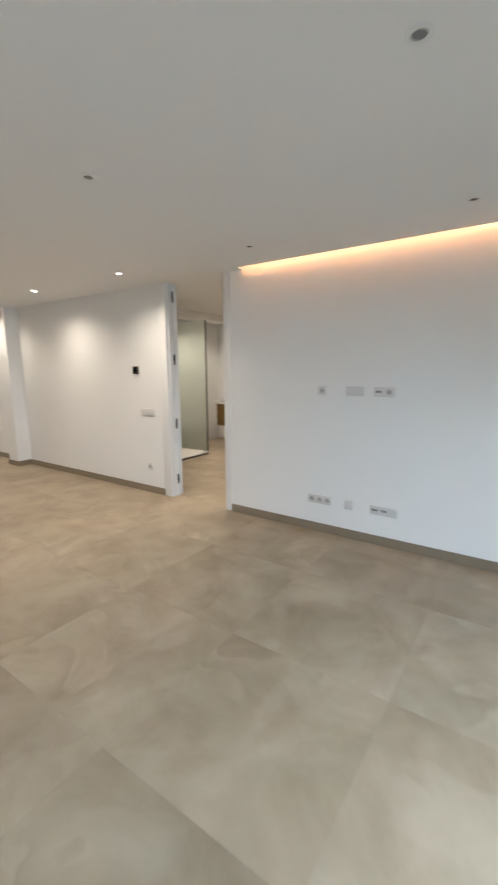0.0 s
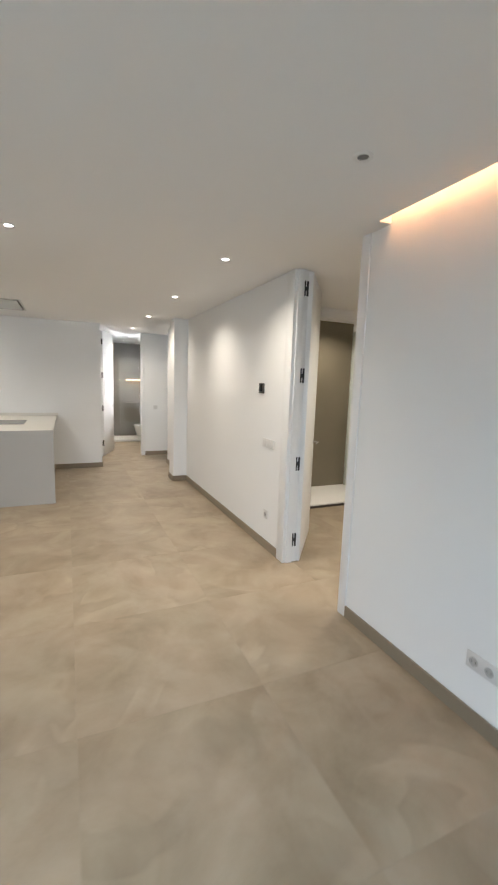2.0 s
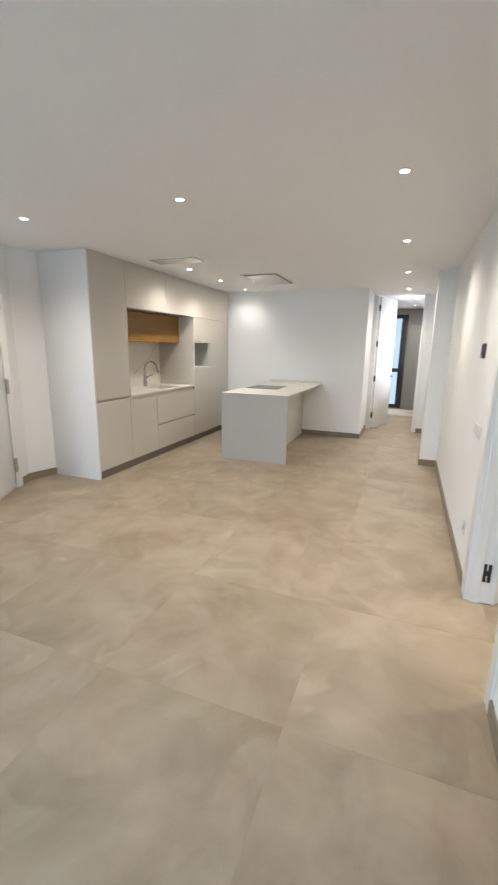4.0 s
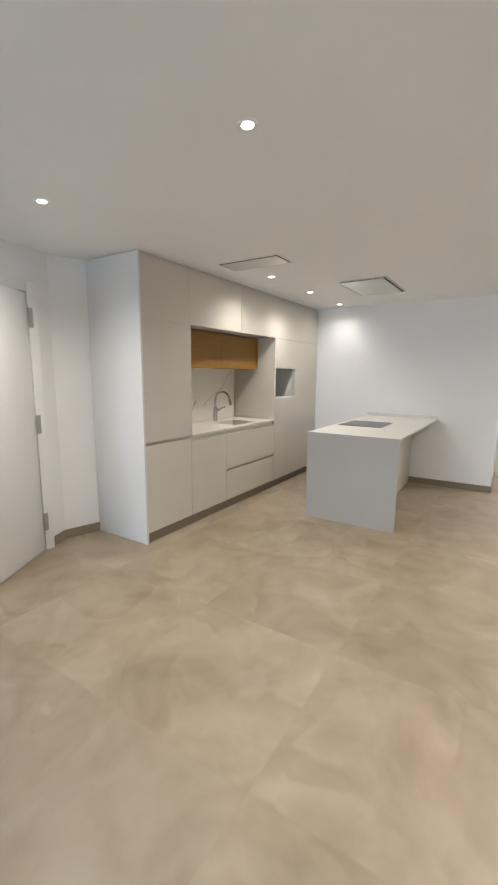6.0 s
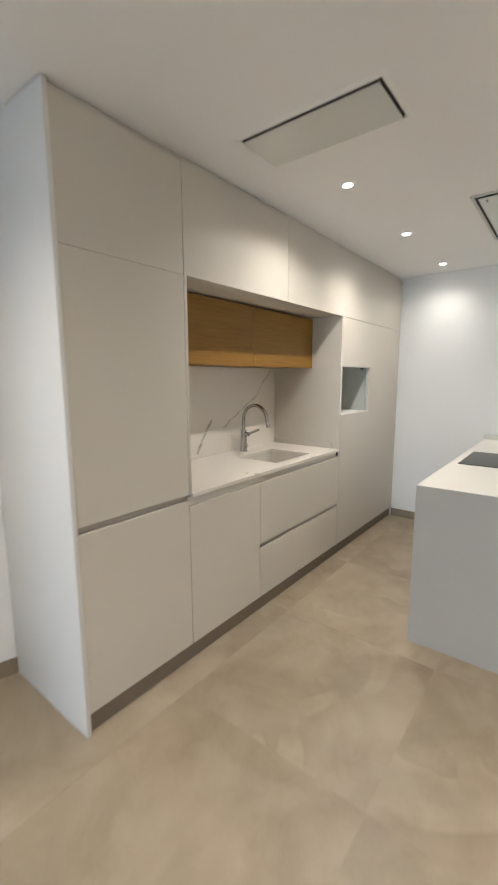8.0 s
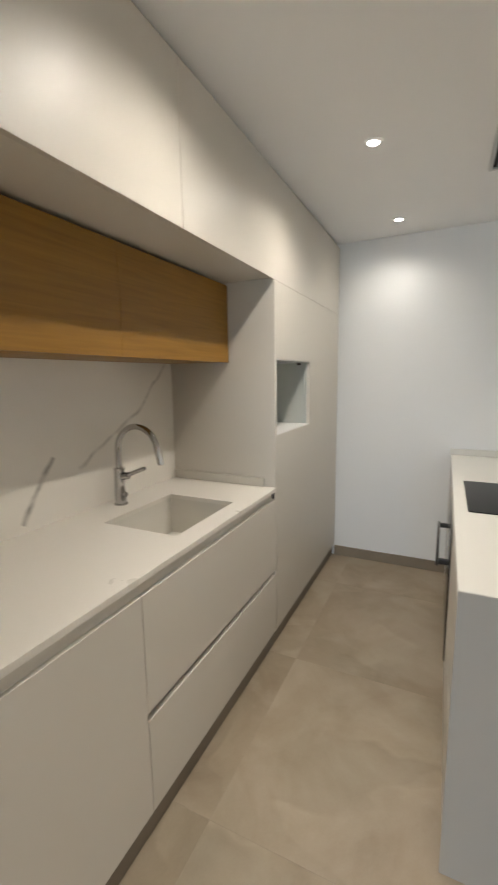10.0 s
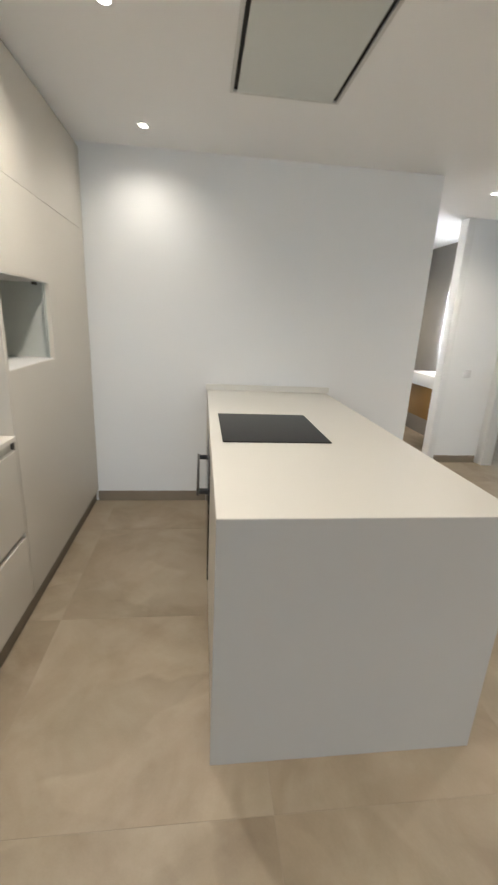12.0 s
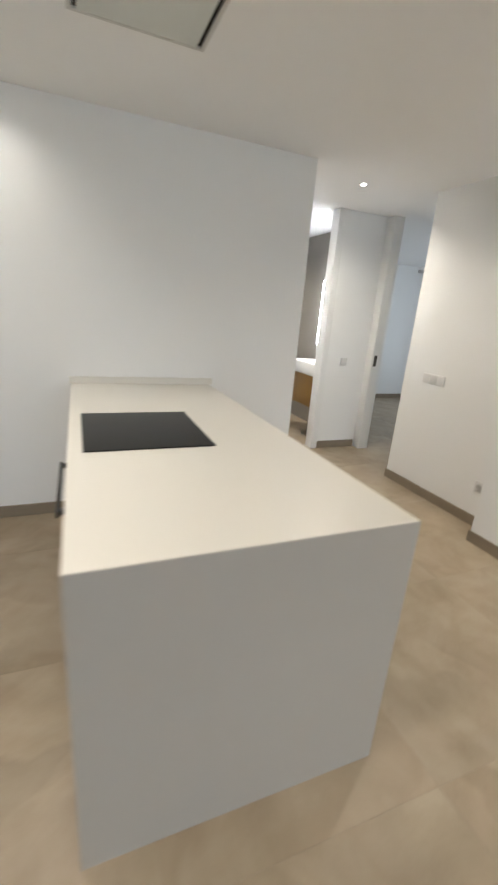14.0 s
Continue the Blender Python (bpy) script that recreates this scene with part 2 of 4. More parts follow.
def marble():
    """White compact stone with a few long thin grey veins, each along its own slanting line."""
    m = material("veined_stone", (0.72, 0.69, 0.63), rough=0.3)
    nt = m.node_tree
    b = nt.nodes["Principled BSDF"]
    geo = nt.nodes["Geometry"]
    warp = nt.nodes.new("ShaderNodeTexNoise")
    warp.inputs["Scale"].default_value, warp.inputs["Detail"].default_value = 5.5, 4
    nt.links.new(geo.outputs["Position"], warp.inputs["Vector"])
    sep = nt.nodes.new("ShaderNodeSeparateXYZ")
    nt.links.new(geo.outputs["Position"], sep.inputs[0])

    def calc(op, a, c, d=None):
        n = nt.nodes.new("ShaderNodeMath")
        n.operation = op
        for k, v in enumerate((a, c, d)):
            if v is None:
                continue
            if isinstance(v, (int, float)):
                n.inputs[k].default_value = v
            else:
                nt.links.new(v, n.inputs[k])
        return n.outputs[0]
    # one flat coordinate that runs down the splashback and on over the worktop
    v = calc("SUBTRACT", sep.outputs["Z"], sep.outputs["Y"])
    wob = calc("MULTIPLY_ADD", warp.outputs[0], 0.06, -0.03)
    total = None
    for x0, v0, x1, v1, width, power in ((-5.49, 1.17, -5.34, 0.93, 0.015, 0.9), (-6.26, 1.56, -6.05, 1.33, 0.013, 0.6), (-6.05, 1.33, -5.62, 1.09, 0.013, 0.6)):
        dx, dv = x1 - x0, v1 - v0
        length = math.hypot(dx, dv)
        nx, nv = -dv / length, dx / length
        a = calc("MULTIPLY_ADD", sep.outputs["X"], nx, -(x0 * nx + v0 * nv))
        d = calc("ABSOLUTE", calc("ADD", calc("MULTIPLY_ADD", v, nv, a), wob), None)
        near = nt.nodes.new("ShaderNodeMapRange")
        near.inputs["From Min"].default_value, near.inputs["From Max"].default_value = 0.0, width
        near.inputs["To Min"].default_value, near.inputs["To Max"].default_value = power, 0.0
        nt.links.new(d, near.inputs["Value"])
        along = calc("MULTIPLY_ADD", v, dv / length ** 2, calc("MULTIPLY_ADD", sep.outputs["X"], dx / length ** 2, -(x0 * dx + v0 * dv) / length ** 2))
        inside = calc("LESS_THAN", calc("ABSOLUTE", calc("SUBTRACT", along, 0.5), None), 0.5)
        one = calc("MULTIPLY", near.outputs[0], inside)
        total = one if total is None else calc("MAXIMUM", total, one)
    thin = nt.nodes.new("ShaderNodeTexNoise")
    thin.inputs["Scale"].default_value = 14
    nt.links.new(geo.outputs["Position"], thin.inputs["Vector"])
    gate = nt.nodes.new("ShaderNodeMapRange")
    gate.inputs["From Min"].default_value, gate.inputs["From Max"].default_value = 0.35, 0.6
    gate.inputs["To Min"].default_value = 0.35
    nt.links.new(thin.outputs[0], gate.inputs["Value"])
    mx = nt.nodes.new("ShaderNodeMix")
    mx.data_type = "RGBA"
    mx.inputs["A"].default_value = (0.71, 0.675, 0.61, 1)
    mx.inputs["B"].default_value = (0.20, 0.18, 0.16, 1)
    nt.links.new(calc("MULTIPLY", total, gate.outputs[0]), mx.inputs["Factor"])
    nt.links.new(mx.outputs["Result"], b.inputs["Base Color"])
    return m


def glass(name, rough, tint):
    m = bpy.data.materials.new(name)
    m.use_nodes = True
    b = m.node_tree.nodes["Principled BSDF"]
    b.inputs["Base Color"].default_value = (*tint, 1)
    b.inputs["Transmission Weight"].default_value = 1.0
    b.inputs["Roughness"].default_value = rough
    b.inputs["IOR"].default_value = 1.45
    return m


WALL = material("white_wall_paint", (0.81, 0.815, 0.81), rough=0.75, vary=0.012, scale=1.4, bump=0.12, bump_scale=140, fine=0.008)
CEIL = material("ceiling_paint", (0.82, 0.822, 0.822), rough=0.85, vary=0.012, scale=1.0, bump=0.08, bump_scale=110, fine=0.008)
TILE = tile_stone()
GROUT = material("floor_grout", (0.33, 0.276, 0.21), rough=0.7, vary=0.1, bump=0.1)
BASE = material("baseboard_tile", (0.24, 0.195, 0.142), rough=0.45, vary=0.12, scale=6, bump=0.05, bump_scale=200)
LACQUER = material("greige_lacquer", (0.585, 0.55, 0.485), rough=0.42, vary=0.012, scale=2, bump=0.02, bump_scale=300, fine=0.01)
PANEL = material("white_laminate_panel", (0.70, 0.69, 0.67), rough=0.45, vary=0.015, scale=2, bump=0.02, bump_scale=300, fine=0.01)
DOOR = material("white_door_lacquer", (0.79, 0.795, 0.79), rough=0.38, vary=0.012, scale=2, bump=0.02, bump_scale=200, fine=0.01)
# darker than the panel's own grey-white: shade on it is put into the colour
WATERFALL = material("shaded_grey_white_panel", (0.41, 0.395, 0.365), rough=0.5, vary=0.015, scale=2, bump=0.02, bump_scale=300, fine=0.01)
BASIN = material("cream_sink_resin", (0.66, 0.63, 0.565), rough=0.45, vary=0.02, fine=0.01)
QUARTZ = material("cream_quartz", (0.70, 0.68, 0.625), rough=0.32, vary=0.008, scale=3, fine=0.008, bump_scale=300, rough_vary=0.02)
STONE = marble()
OAK = oak()
# near-black paint for the shade inside gaps and recesses
SHADOW = material("gap_shade", (0.05, 0.045, 0.04), rough=0.8, vary=0.1)
GOLA = material("handle_channel", (0.42, 0.38, 0.33), rough=0.5, vary=0.03)
PLINTH = material("taupe_plinth", (0.19, 0.155, 0.115), rough=0.5, vary=0.08)
CHROME = material("chrome", (0.47, 0.46, 0.45), rough=0.06, metal=1.0, vary=0.02, rough_vary=0.04)
SATIN = material("satin_nickel", (0.42, 0.41, 0.39), rough=0.35, metal=1.0, vary=0.05, rough_vary=0.06)
STEEL = material("dark_satin_steel", (0.10, 0.093, 0.085), rough=0.30, metal=1.0, vary=0.06, rough_vary=0.08)
BLACKGLASS = material("black_ceramic_glass", (0.006, 0.0055, 0.005), rough=0.10, vary=0.2, fine=0.0, rough_vary=0.03)
BLACKGLASS.node_tree.nodes["Principled BSDF"].inputs["Specular IOR Level"].default_value = 0.09
OVENGLASS = material("oven_glass", (0.022, 0.020, 0.018), rough=0.07, vary=0.1, rough_vary=0.02)
BLACK = material("black_frame", (0.018, 0.018, 0.02), rough=0.4, vary=0.1)
PLASTIC = material("white_plastic", (0.66, 0.655, 0.645), rough=0.35, vary=0.01)
PLASTIC_GREY = material("grey_plastic", (0.42, 0.41, 0.40), rough=0.4, vary=0.02)
PLASTIC_LIP = material("pale_grey_lip", (0.56, 0.56, 0.545), rough=0.45, vary=0.02)
HOLE = material("socket_hole", (0.03, 0.03, 0.03), rough=0.7, vary=0.05)
GREYTILE = material("grey_bathroom_tile", (0.25, 0.235, 0.215), rough=0.35, vary=0.16, scale=2.2, bump=0.03, bump_scale=120)
BROWNTILE = material("taupe_shower_tile", (0.195, 0.168, 0.118), rough=0.4, vary=0.1, scale=2.5, bump=0.03, bump_scale=120)
CERAMIC = material("white_ceramic", (0.80, 0.80, 0.79), rough=0.14, vary=0.01, rough_vary=0.03)
TRAYMAT = material("white_resin", (0.70, 0.69, 0.66), rough=0.5, vary=0.03, bump=0.1)
NICHE = material("grey_green_lining", (0.55, 0.575, 0.54), rough=0.5, vary=0.02)
THERMO = material("dark_bronze_plastic", (0.05, 0.042, 0.036), rough=0.35, vary=0.05)
WOODVAN = material("brown_oak_vanity", (0.25, 0.135, 0.028), rough=0.45, vary=0.15, scale=8)
FROST = glass("frosted_glass", 0.45, (0.86, 0.93, 0.87))
FROST_DIM = glass("blue_grey_frosted_glass", 0.5, (0.72, 0.76, 0.75))
CLEAR = glass("clear_glass", 0.0, (0.97, 0.99, 0.98))
MIRROR = material("mirror_glass", (0.85, 0.86, 0.86), rough=0.01, metal=1.0, vary=0.0, fine=0, rough_vary=0.0)
LENS_ON = glow("lamp_lens_lit", (1.0, 0.93, 0.82), 35)
LENS_OFF = material("lamp_lens_unlit", (0.20, 0.20, 0.20), rough=0.25, vary=0.1)
TRIM = material("lamp_trim", (0.76, 0.76, 0.755), rough=0.4, vary=0.02)
LED = glow("warm_led_strip", (1.0, 0.50, 0.23), 20)
LED_BATH = glow("bath_led", (1.0, 0.62, 0.28), 24)
LED_MIRROR = glow("mirror_led", (0.92, 0.96, 1.0), 45)
LATCH = material("hatch_latch", (0.12, 0.12, 0.115), rough=0.4, metal=0.6)
HATCH = material("white_glass_panel", (0.60, 0.622, 0.595), rough=0.16, vary=0.015, fine=0.01)

# ---- building blocks ----


def bmnew():
    return bmesh.new()


def box(bm, x, y, z, bev=0.0, seg=2):
    """A box between the pairs x, y and z, its edges rounded by bev."""
    (x0, x1), (y0, y1), (z0, z1) = sorted(x), sorted(y), sorted(z)
    m = Matrix.Translation(((x0 + x1) / 2, (y0 + y1) / 2, (z0 + z1) / 2)) @ Matrix.Diagonal((x1 - x0, y1 - y0, z1 - z0, 1))
    vs = bmesh.ops.create_cube(bm, size=1.0, matrix=m)["verts"]
    if bev:
        es = list({e for v in vs for e in v.link_edges})
        bmesh.ops.bevel(bm, geom=es, offset=bev, segments=seg, affect="EDGES", profile=0.5)
    return bm


def cyl(bm, p0, p1, r0, r1=None, seg=24):
    p0, p1 = Vector(p0), Vector(p1)
    d = p1 - p0
    m = Matrix.Translation((p0 + p1) / 2) @ d.to_track_quat("Z", "Y").to_matrix().to_4x4()
    bmesh.ops.create_cone(bm, cap_ends=True, segments=seg, radius1=r0, radius2=r0 if r1 is None else r1, depth=d.length, matrix=m)
    return bm


def tube(bm, pts, r, seg=14):
    """A round tube along pts."""
    pts = [Vector(p) for p in pts]
    rings = []
    up = Vector((1, 0, 0))
    for i, p in enumerate(pts):
        d = (pts[min(i + 1, len(pts) - 1)] - pts[max(i - 1, 0)]).normalized()
        a = d.cross(up)
        a = a.normalized() if a.length > 1e-4 else Vector((0, 1, 0))
        b = d.cross(a)
        rings.append([bm.verts.new(p + r * (math.cos(t) * a + math.sin(t) * b)) for t in (2 * math.pi * k / seg for k in range(seg))])
    for u, v in zip(rings, rings[1:]):
        for k in range(seg):
            bm.faces.new((u[k], u[(k + 1) % seg], v[(k + 1) % seg], v[k]))
    bm.faces.new(rings[0])
    bm.faces.new(rings[-1])
    bmesh.ops.recalc_face_normals(bm, faces=bm.faces)
    return bm


def ring(bm, c, r0, r1, z0, z1, seg=40):
    """A flat ring with an inner radius r0, lying level."""
    loops = []
    for r, z in ((r0, z0), (r1, z0), (r1, z1), (r0, z1)):
        loops.append([bm.verts.new((c[0] + r * math.cos(2 * math.pi * k / seg), c[1] + r * math.sin(2 * math.pi * k / seg), z)) for k in range(seg)])
    for a in range(4):
        u, v = loops[a], loops[(a + 1) % 4]
        for k in range(seg):
            bm.faces.new((u[k], u[(k + 1) % seg], v[(k + 1) % seg], v[k]))
    bmesh.ops.recalc_face_normals(bm, faces=bm.faces)
    return bm


def prism(bm, poly, z0, z1):
    lo = [bm.verts.new((x, y, z0)) for x, y in poly]
    hi = [bm.verts.new((x, y, z1)) for x, y in poly]
    bm.faces.new(lo[::-1])
    bm.faces.new(hi)
    for k in range(len(poly)):
        j = (k + 1) % len(poly)
        bm.faces.new((lo[k], lo[j], hi[j], hi[k]))
    bmesh.ops.recalc_face_normals(bm, faces=bm.faces)
    return bm


def sheet(bm, xs, ys, skip, z0, z1):
    """A slab cut along xs and ys, with the cells for which skip(i, j) holds left open."""
    top, bot = {}, {}

    def vert(d, i, j, z):
        if (i, j) not in d:
            d[i, j] = bm.verts.new((xs[i], ys[j], z))
        return d[i, j]
    cells = {(i, j) for i in range(len(xs) - 1) for j in range(len(ys) - 1) if not skip(i, j)}
    for i, j in cells:
        c = [(i, j), (i + 1, j), (i + 1, j + 1), (i, j + 1)]
        bm.faces.new([vert(top, *k, z1) for k in c])
        bm.faces.new([vert(bot, *k, z0) for k in reversed(c)])
        for a, (di, dj) in enumerate(((0, -1), (1, 0), (0, 1), (-1, 0))):
            if (i + di, j + dj) not in cells:
                p, q = c[a], c[(a + 1) % 4]
                bm.faces.new((vert(bot, *p, z0), vert(bot, *q, z0), vert(top, *q, z1), vert(top, *p, z1)))
    return bm


def mesh_of(name, bm, mat, smooth=True):
    me = bpy.data.meshes.new(name)
    bm.to_mesh(me)
    bm.free()
    me.materials.append(mat)
    if smooth:
        me.shade_smooth()
        me.set_sharp_from_angle(angle=radians(32))
    return me


def origin(ob):
    p = Vector((0, 0, 0))
    while ob:
        p, ob = p + Vector(ob.location), ob.parent
    return p


def part(name, bm, mat, parent, label=""):
    """Links bm, given in the room's metres, as one mesh under parent."""
    bmesh.ops.translate(bm, verts=bm.verts, vec=-origin(parent))
    ob = new(name, mesh_of(name, bm, mat))
    ob.parent = parent
    return tagged(ob, label)


def thing(name, at, label, category, group="", kind=""):
    ob = new(name)
    ob.empty_display_size = 0.1
    ob.location = at
    return tagged(ob, label, category, group, kind)


def solid(name, bm, mat, label="", category="", group="", kind="", base=None):
    if base is not None:
        bmesh.ops.translate(bm, verts=bm.verts, vec=-Vector(base))
    ob = new(name, mesh_of(name, bm, mat))
    if base is not None:
        ob.location = base
    return tagged(ob, label, category, group, kind)


def wall(name, boxes, mat=WALL, label="smooth white painted wall"):
    bm = bmnew()
    for b in boxes:
        box(bm, *b)
    return solid(name, bm, mat, label, "wall", kind="structure")


# ---- structure ----
Y_N, T = 4.27, 0.13
Z = (F, H + 0.15)
wall("wall_north_tv", [((-2.17, 2.3), (Y_N, Y_N + T), Z)])
wall("wall_north_hall", [((-6.28, -3.165), (Y_N, Y_N + T), Z)])
wall("wall_pilaster", [((-6.56, -6.28), (4.06, Y_N + T), Z)], label="white painted pilaster on the hall wall")
wall("wall_north_hall_end", [((-7.74, -6.56), (Y_N + 0.02, Y_N + T), Z)])
wall("wall_kitchen_end", [((-7.80, -7.66), (-0.3, 3.11), Z), ((-8.66, -7.80), (2.97, 3.11), Z)])
wall("wall_corridor_end", [((-8.78, -8.66), (4.03, 4.547), Z), ((-8.78, -8.66), (2.25, 3.12), Z)])
wall("wall_south", [((-7.80, -4.05), (-0.3, -0.022), Z), ((-2.52, 2.3), (-0.3, -0.045), Z), ((-3.56, -2.52), (-0.3, -0.045), (2.17, H + 0.15))])
bm = prism(bmnew(), [(-4.05, -0.022), (-4.05, -0.3), (-3.56, -0.3), (-3.56, -0.045), (-3.735, -0.112)], *Z)
solid("wall_entrance_return", bm, WALL, "white painted wall beside the entrance door", "wall", kind="structure")
wall("wall_stairwell", [((-4.1, -2.0), (-1.7, -1.6), Z), ((-4.1, -4.0), (-1.6, -0.3), Z), ((-2.1, -2.0), (-1.6, -0.3), Z)])
wall("wall_east", [((2.3, 2.5), (-0.3, 0.2), Z), ((2.3, 2.5), (2.8, 8.2), Z), ((2.3, 2.5), (0.2, 2.8), (2.32, H + 0.15))])
wall("wall_alcove", [((-7.74, -7.62), (Y_N + T, 8.0), Z), ((-8.66, -8.58), (4.55, 4.67), Z), ((-11.6, -8.66), (4.55, 4.67), Z), ((-7.80, -7.74), (4.55, 4.67), Z)])
wall("wall_back_bedroom", [((-11.5, -11.35), (4.67, 8.0), Z), ((-11.35, -10.6), (8.0, 8.15), Z), ((-8.6, -7.62), (8.0, 8.15), Z), ((-10.6, -8.6), (8.0, 8.15), (F, 0.35)), ((-10.6, -8.6), (8.0, 8.15), (2.3, H + 0.15))])
wall("wall_bedroom", [((-5.5, 2.3), (8.05, 8.2), Z), ((-7.62, -5.5), (5.22, 5.35), Z), ((-5.5, -4.35), (5.22, 5.35), Z)])
wall("wall_shower_header", [((-4.42, -4.33), (5.35, 8.05), (2.345, H))], label="white header over the shower room opening")
wall("wall_shower", [((-5.5, -5.19), (5.35, 6.49), (F, H)), ((-5.19, -4.42), (5.35, 5.365), (F, H))], BROWNTILE, "taupe tiled shower wall")
wall("wall_ensuite_back", [((-5.5, -5.34), (6.49, 8.05), (F, H))])
BY0, BY1, BX = 2.10, 4.55, -11.45
wall("wall_bathroom_south", [((BX - 0.15, -8.78), (BY0 - 0.12, BY0), Z)], GREYTILE, "grey tiled bathroom wall")
wall("wall_bathroom_north", [((BX, -8.79), (BY1 - 0.012, BY1 - 0.001), (F, H))], GREYTILE, "grey tiled bathroom wall")
wall("wall_bathroom_west", [((BX - 0.15, BX), (3.70, BY1), (F, 0.92)), ((BX - 0.15, BX), (3.70, BY1), (1.53, H + 0.15)), ((BX - 0.15, BX - 0.10), (4.02, BY1), (0.92, 1.53)), ((BX - 0.15, BX), (3.70, 4.02), (0.92, 1.53)), ((BX - 0.15, BX), (BY0, 3.0), Z), ((BX - 0.15, BX), (3.0, 3.70), (2.33, H + 0.15)), ((BX - 0.15, BX), (3.0, 3.70), (F, 0.06))], GREYTILE, "grey tiled bathroom wall with a lit niche")

# ceiling with the openings for hatch, vent and light slot
HX, HY = (-6.845, -5.975), (1.555, 2.06)
VX, VY = (-5.03, -4.745), (0.885, 1.505)
SLOT_X, SLOT_Y = -1.99, 4.185
xs = [-11.6, HX[0], HX[1], VX[0], VX[1], SLOT_X, 2.5]
ys = [-1.7, VY[0], VY[1], HY[0], HY[1], SLOT_Y, Y_N + 0.03, 8.2]
holes = {(1, 3), (3, 1), (5, 5)}
bm = sheet(bmnew(), xs, ys, lambda i, j: (i, j) in holes, H, H + 0.12)
solid("ceiling", bm, CEIL, "smooth off-white plasterboard ceiling", "ceiling", kind="structure")
bm = box(bmnew(), (-11.6, 2.5), (-1.7, 8.2), (H + 0.16, H + 0.25))
solid("roof_slab", bm, CEIL, "plain slab over the rooms", "slab", kind="structure")

# light slot above the television wall
cove = thing("light_cove", (SLOT_X, SLOT_Y, H), "recessed ceiling slot with a warm orange light strip", "light")
part("led_strip", box(bmnew(), (SLOT_X + 0.01, 2.28), (SLOT_Y + 0.012, SLOT_Y + 0.026), (H + 0.105, H + 0.112)), LED, cove, "glowing orange light strip")
bm = box(bmnew(), (SLOT_X - 0.02, 2.3), (SLOT_Y - 0.02, Y_N - 0.001), (H + 0.121, H + 0.135))
part("slot_lid", bm, CEIL, cove)

# baseboards
BH, BT = 0.066, 0.012


def baseboard(runs):
    bm = bmnew()
    for x, y in runs:
        box(bm, x, y, (F, BH), 0.0015, 1)
    return solid("baseboard", bm, BASE, "taupe porcelain baseboard along the white wall", "baseboard", kind="structure")


baseboard([((-2.148, 2.3), (Y_N - BT, Y_N))])
baseboard([((-6.28, -3.165), (Y_N - BT, Y_N)), ((-6.28, -6.28 + BT), (4.06 - BT, Y_N - BT)), ((-6.56, -6.28), (4.06 - BT, 4.06)), ((-6.56 - BT, -6.56), (4.06 - BT, Y_N + 0.02)), ((-7.74, -6.56 - BT), (Y_N + 0.02 - BT, Y_N + 0.02)), ((-7.74 - BT, -7.74), (Y_N + 0.02 - BT, 4.53))])
baseboard([((-7.66, -7.66 + BT), (0.63, 1.49)), ((-7.66, -7.66 + BT), (2.08, 3.11 + BT)), ((-8.66, -7.66), (3.11, 3.11 + BT))])
baseboard([((-8.66, -8.66 + BT), (4.035, 4.53))])
baseboard([((-11.35, -11.35 + BT), (4.67, 8.0))])
baseboard([((-2.44, 2.3), (-0.045, -0.045 + BT))])
bm = prism(bmnew(), [(-4.04, -0.024), (-3.735, -0.112), (-3.56, -0.045), (-3.56, -0.045 + BT), (-3.735, -0.112 + BT * 1.05), (-4.04, -0.024 + BT)], F, BH)
solid("baseboard", bm, BASE, "taupe porcelain baseboard beside the entrance door", "baseboard", kind="structure")

# ---- living room ----


def downlight(x, y, lit):
    """A round recessed ceiling spot."""
    t = thing("ceiling_spot", (x, y, H), "round recessed ceiling spot, lit, in the white ceiling" if lit else "round recessed ceiling spot, unlit, in the white ceiling", "ceiling light", "recessed ceiling spots")
    part("trim", ring(bmnew(), (x, y), 0.024, 0.041, H - 0.004, H + 0.001), TRIM, t, "thin grey trim ring")
    part("lens", cyl(bmnew(), (x, y, H - 0.002), (x, y, H + 0.001), 0.024, seg=32), LENS_ON if lit else LENS_OFF, t)
    return t


on = downlight(*SPOTS_ON[0], True)
# the bedroom fixtures are added along with their lamps
for x, y in SPOTS_ON[1:] + SPOTS_KITCHEN + SPOTS_BATH + SPOTS_ENSUITE + SPOTS_BEDROOM_ADDED:
    copy_thing(on, pose(x, y, H))
off = downlight(*SPOTS_OFF[0], False)
for x, y in SPOTS_OFF[1:]:
    copy_thing(off, pose(x, y, H))


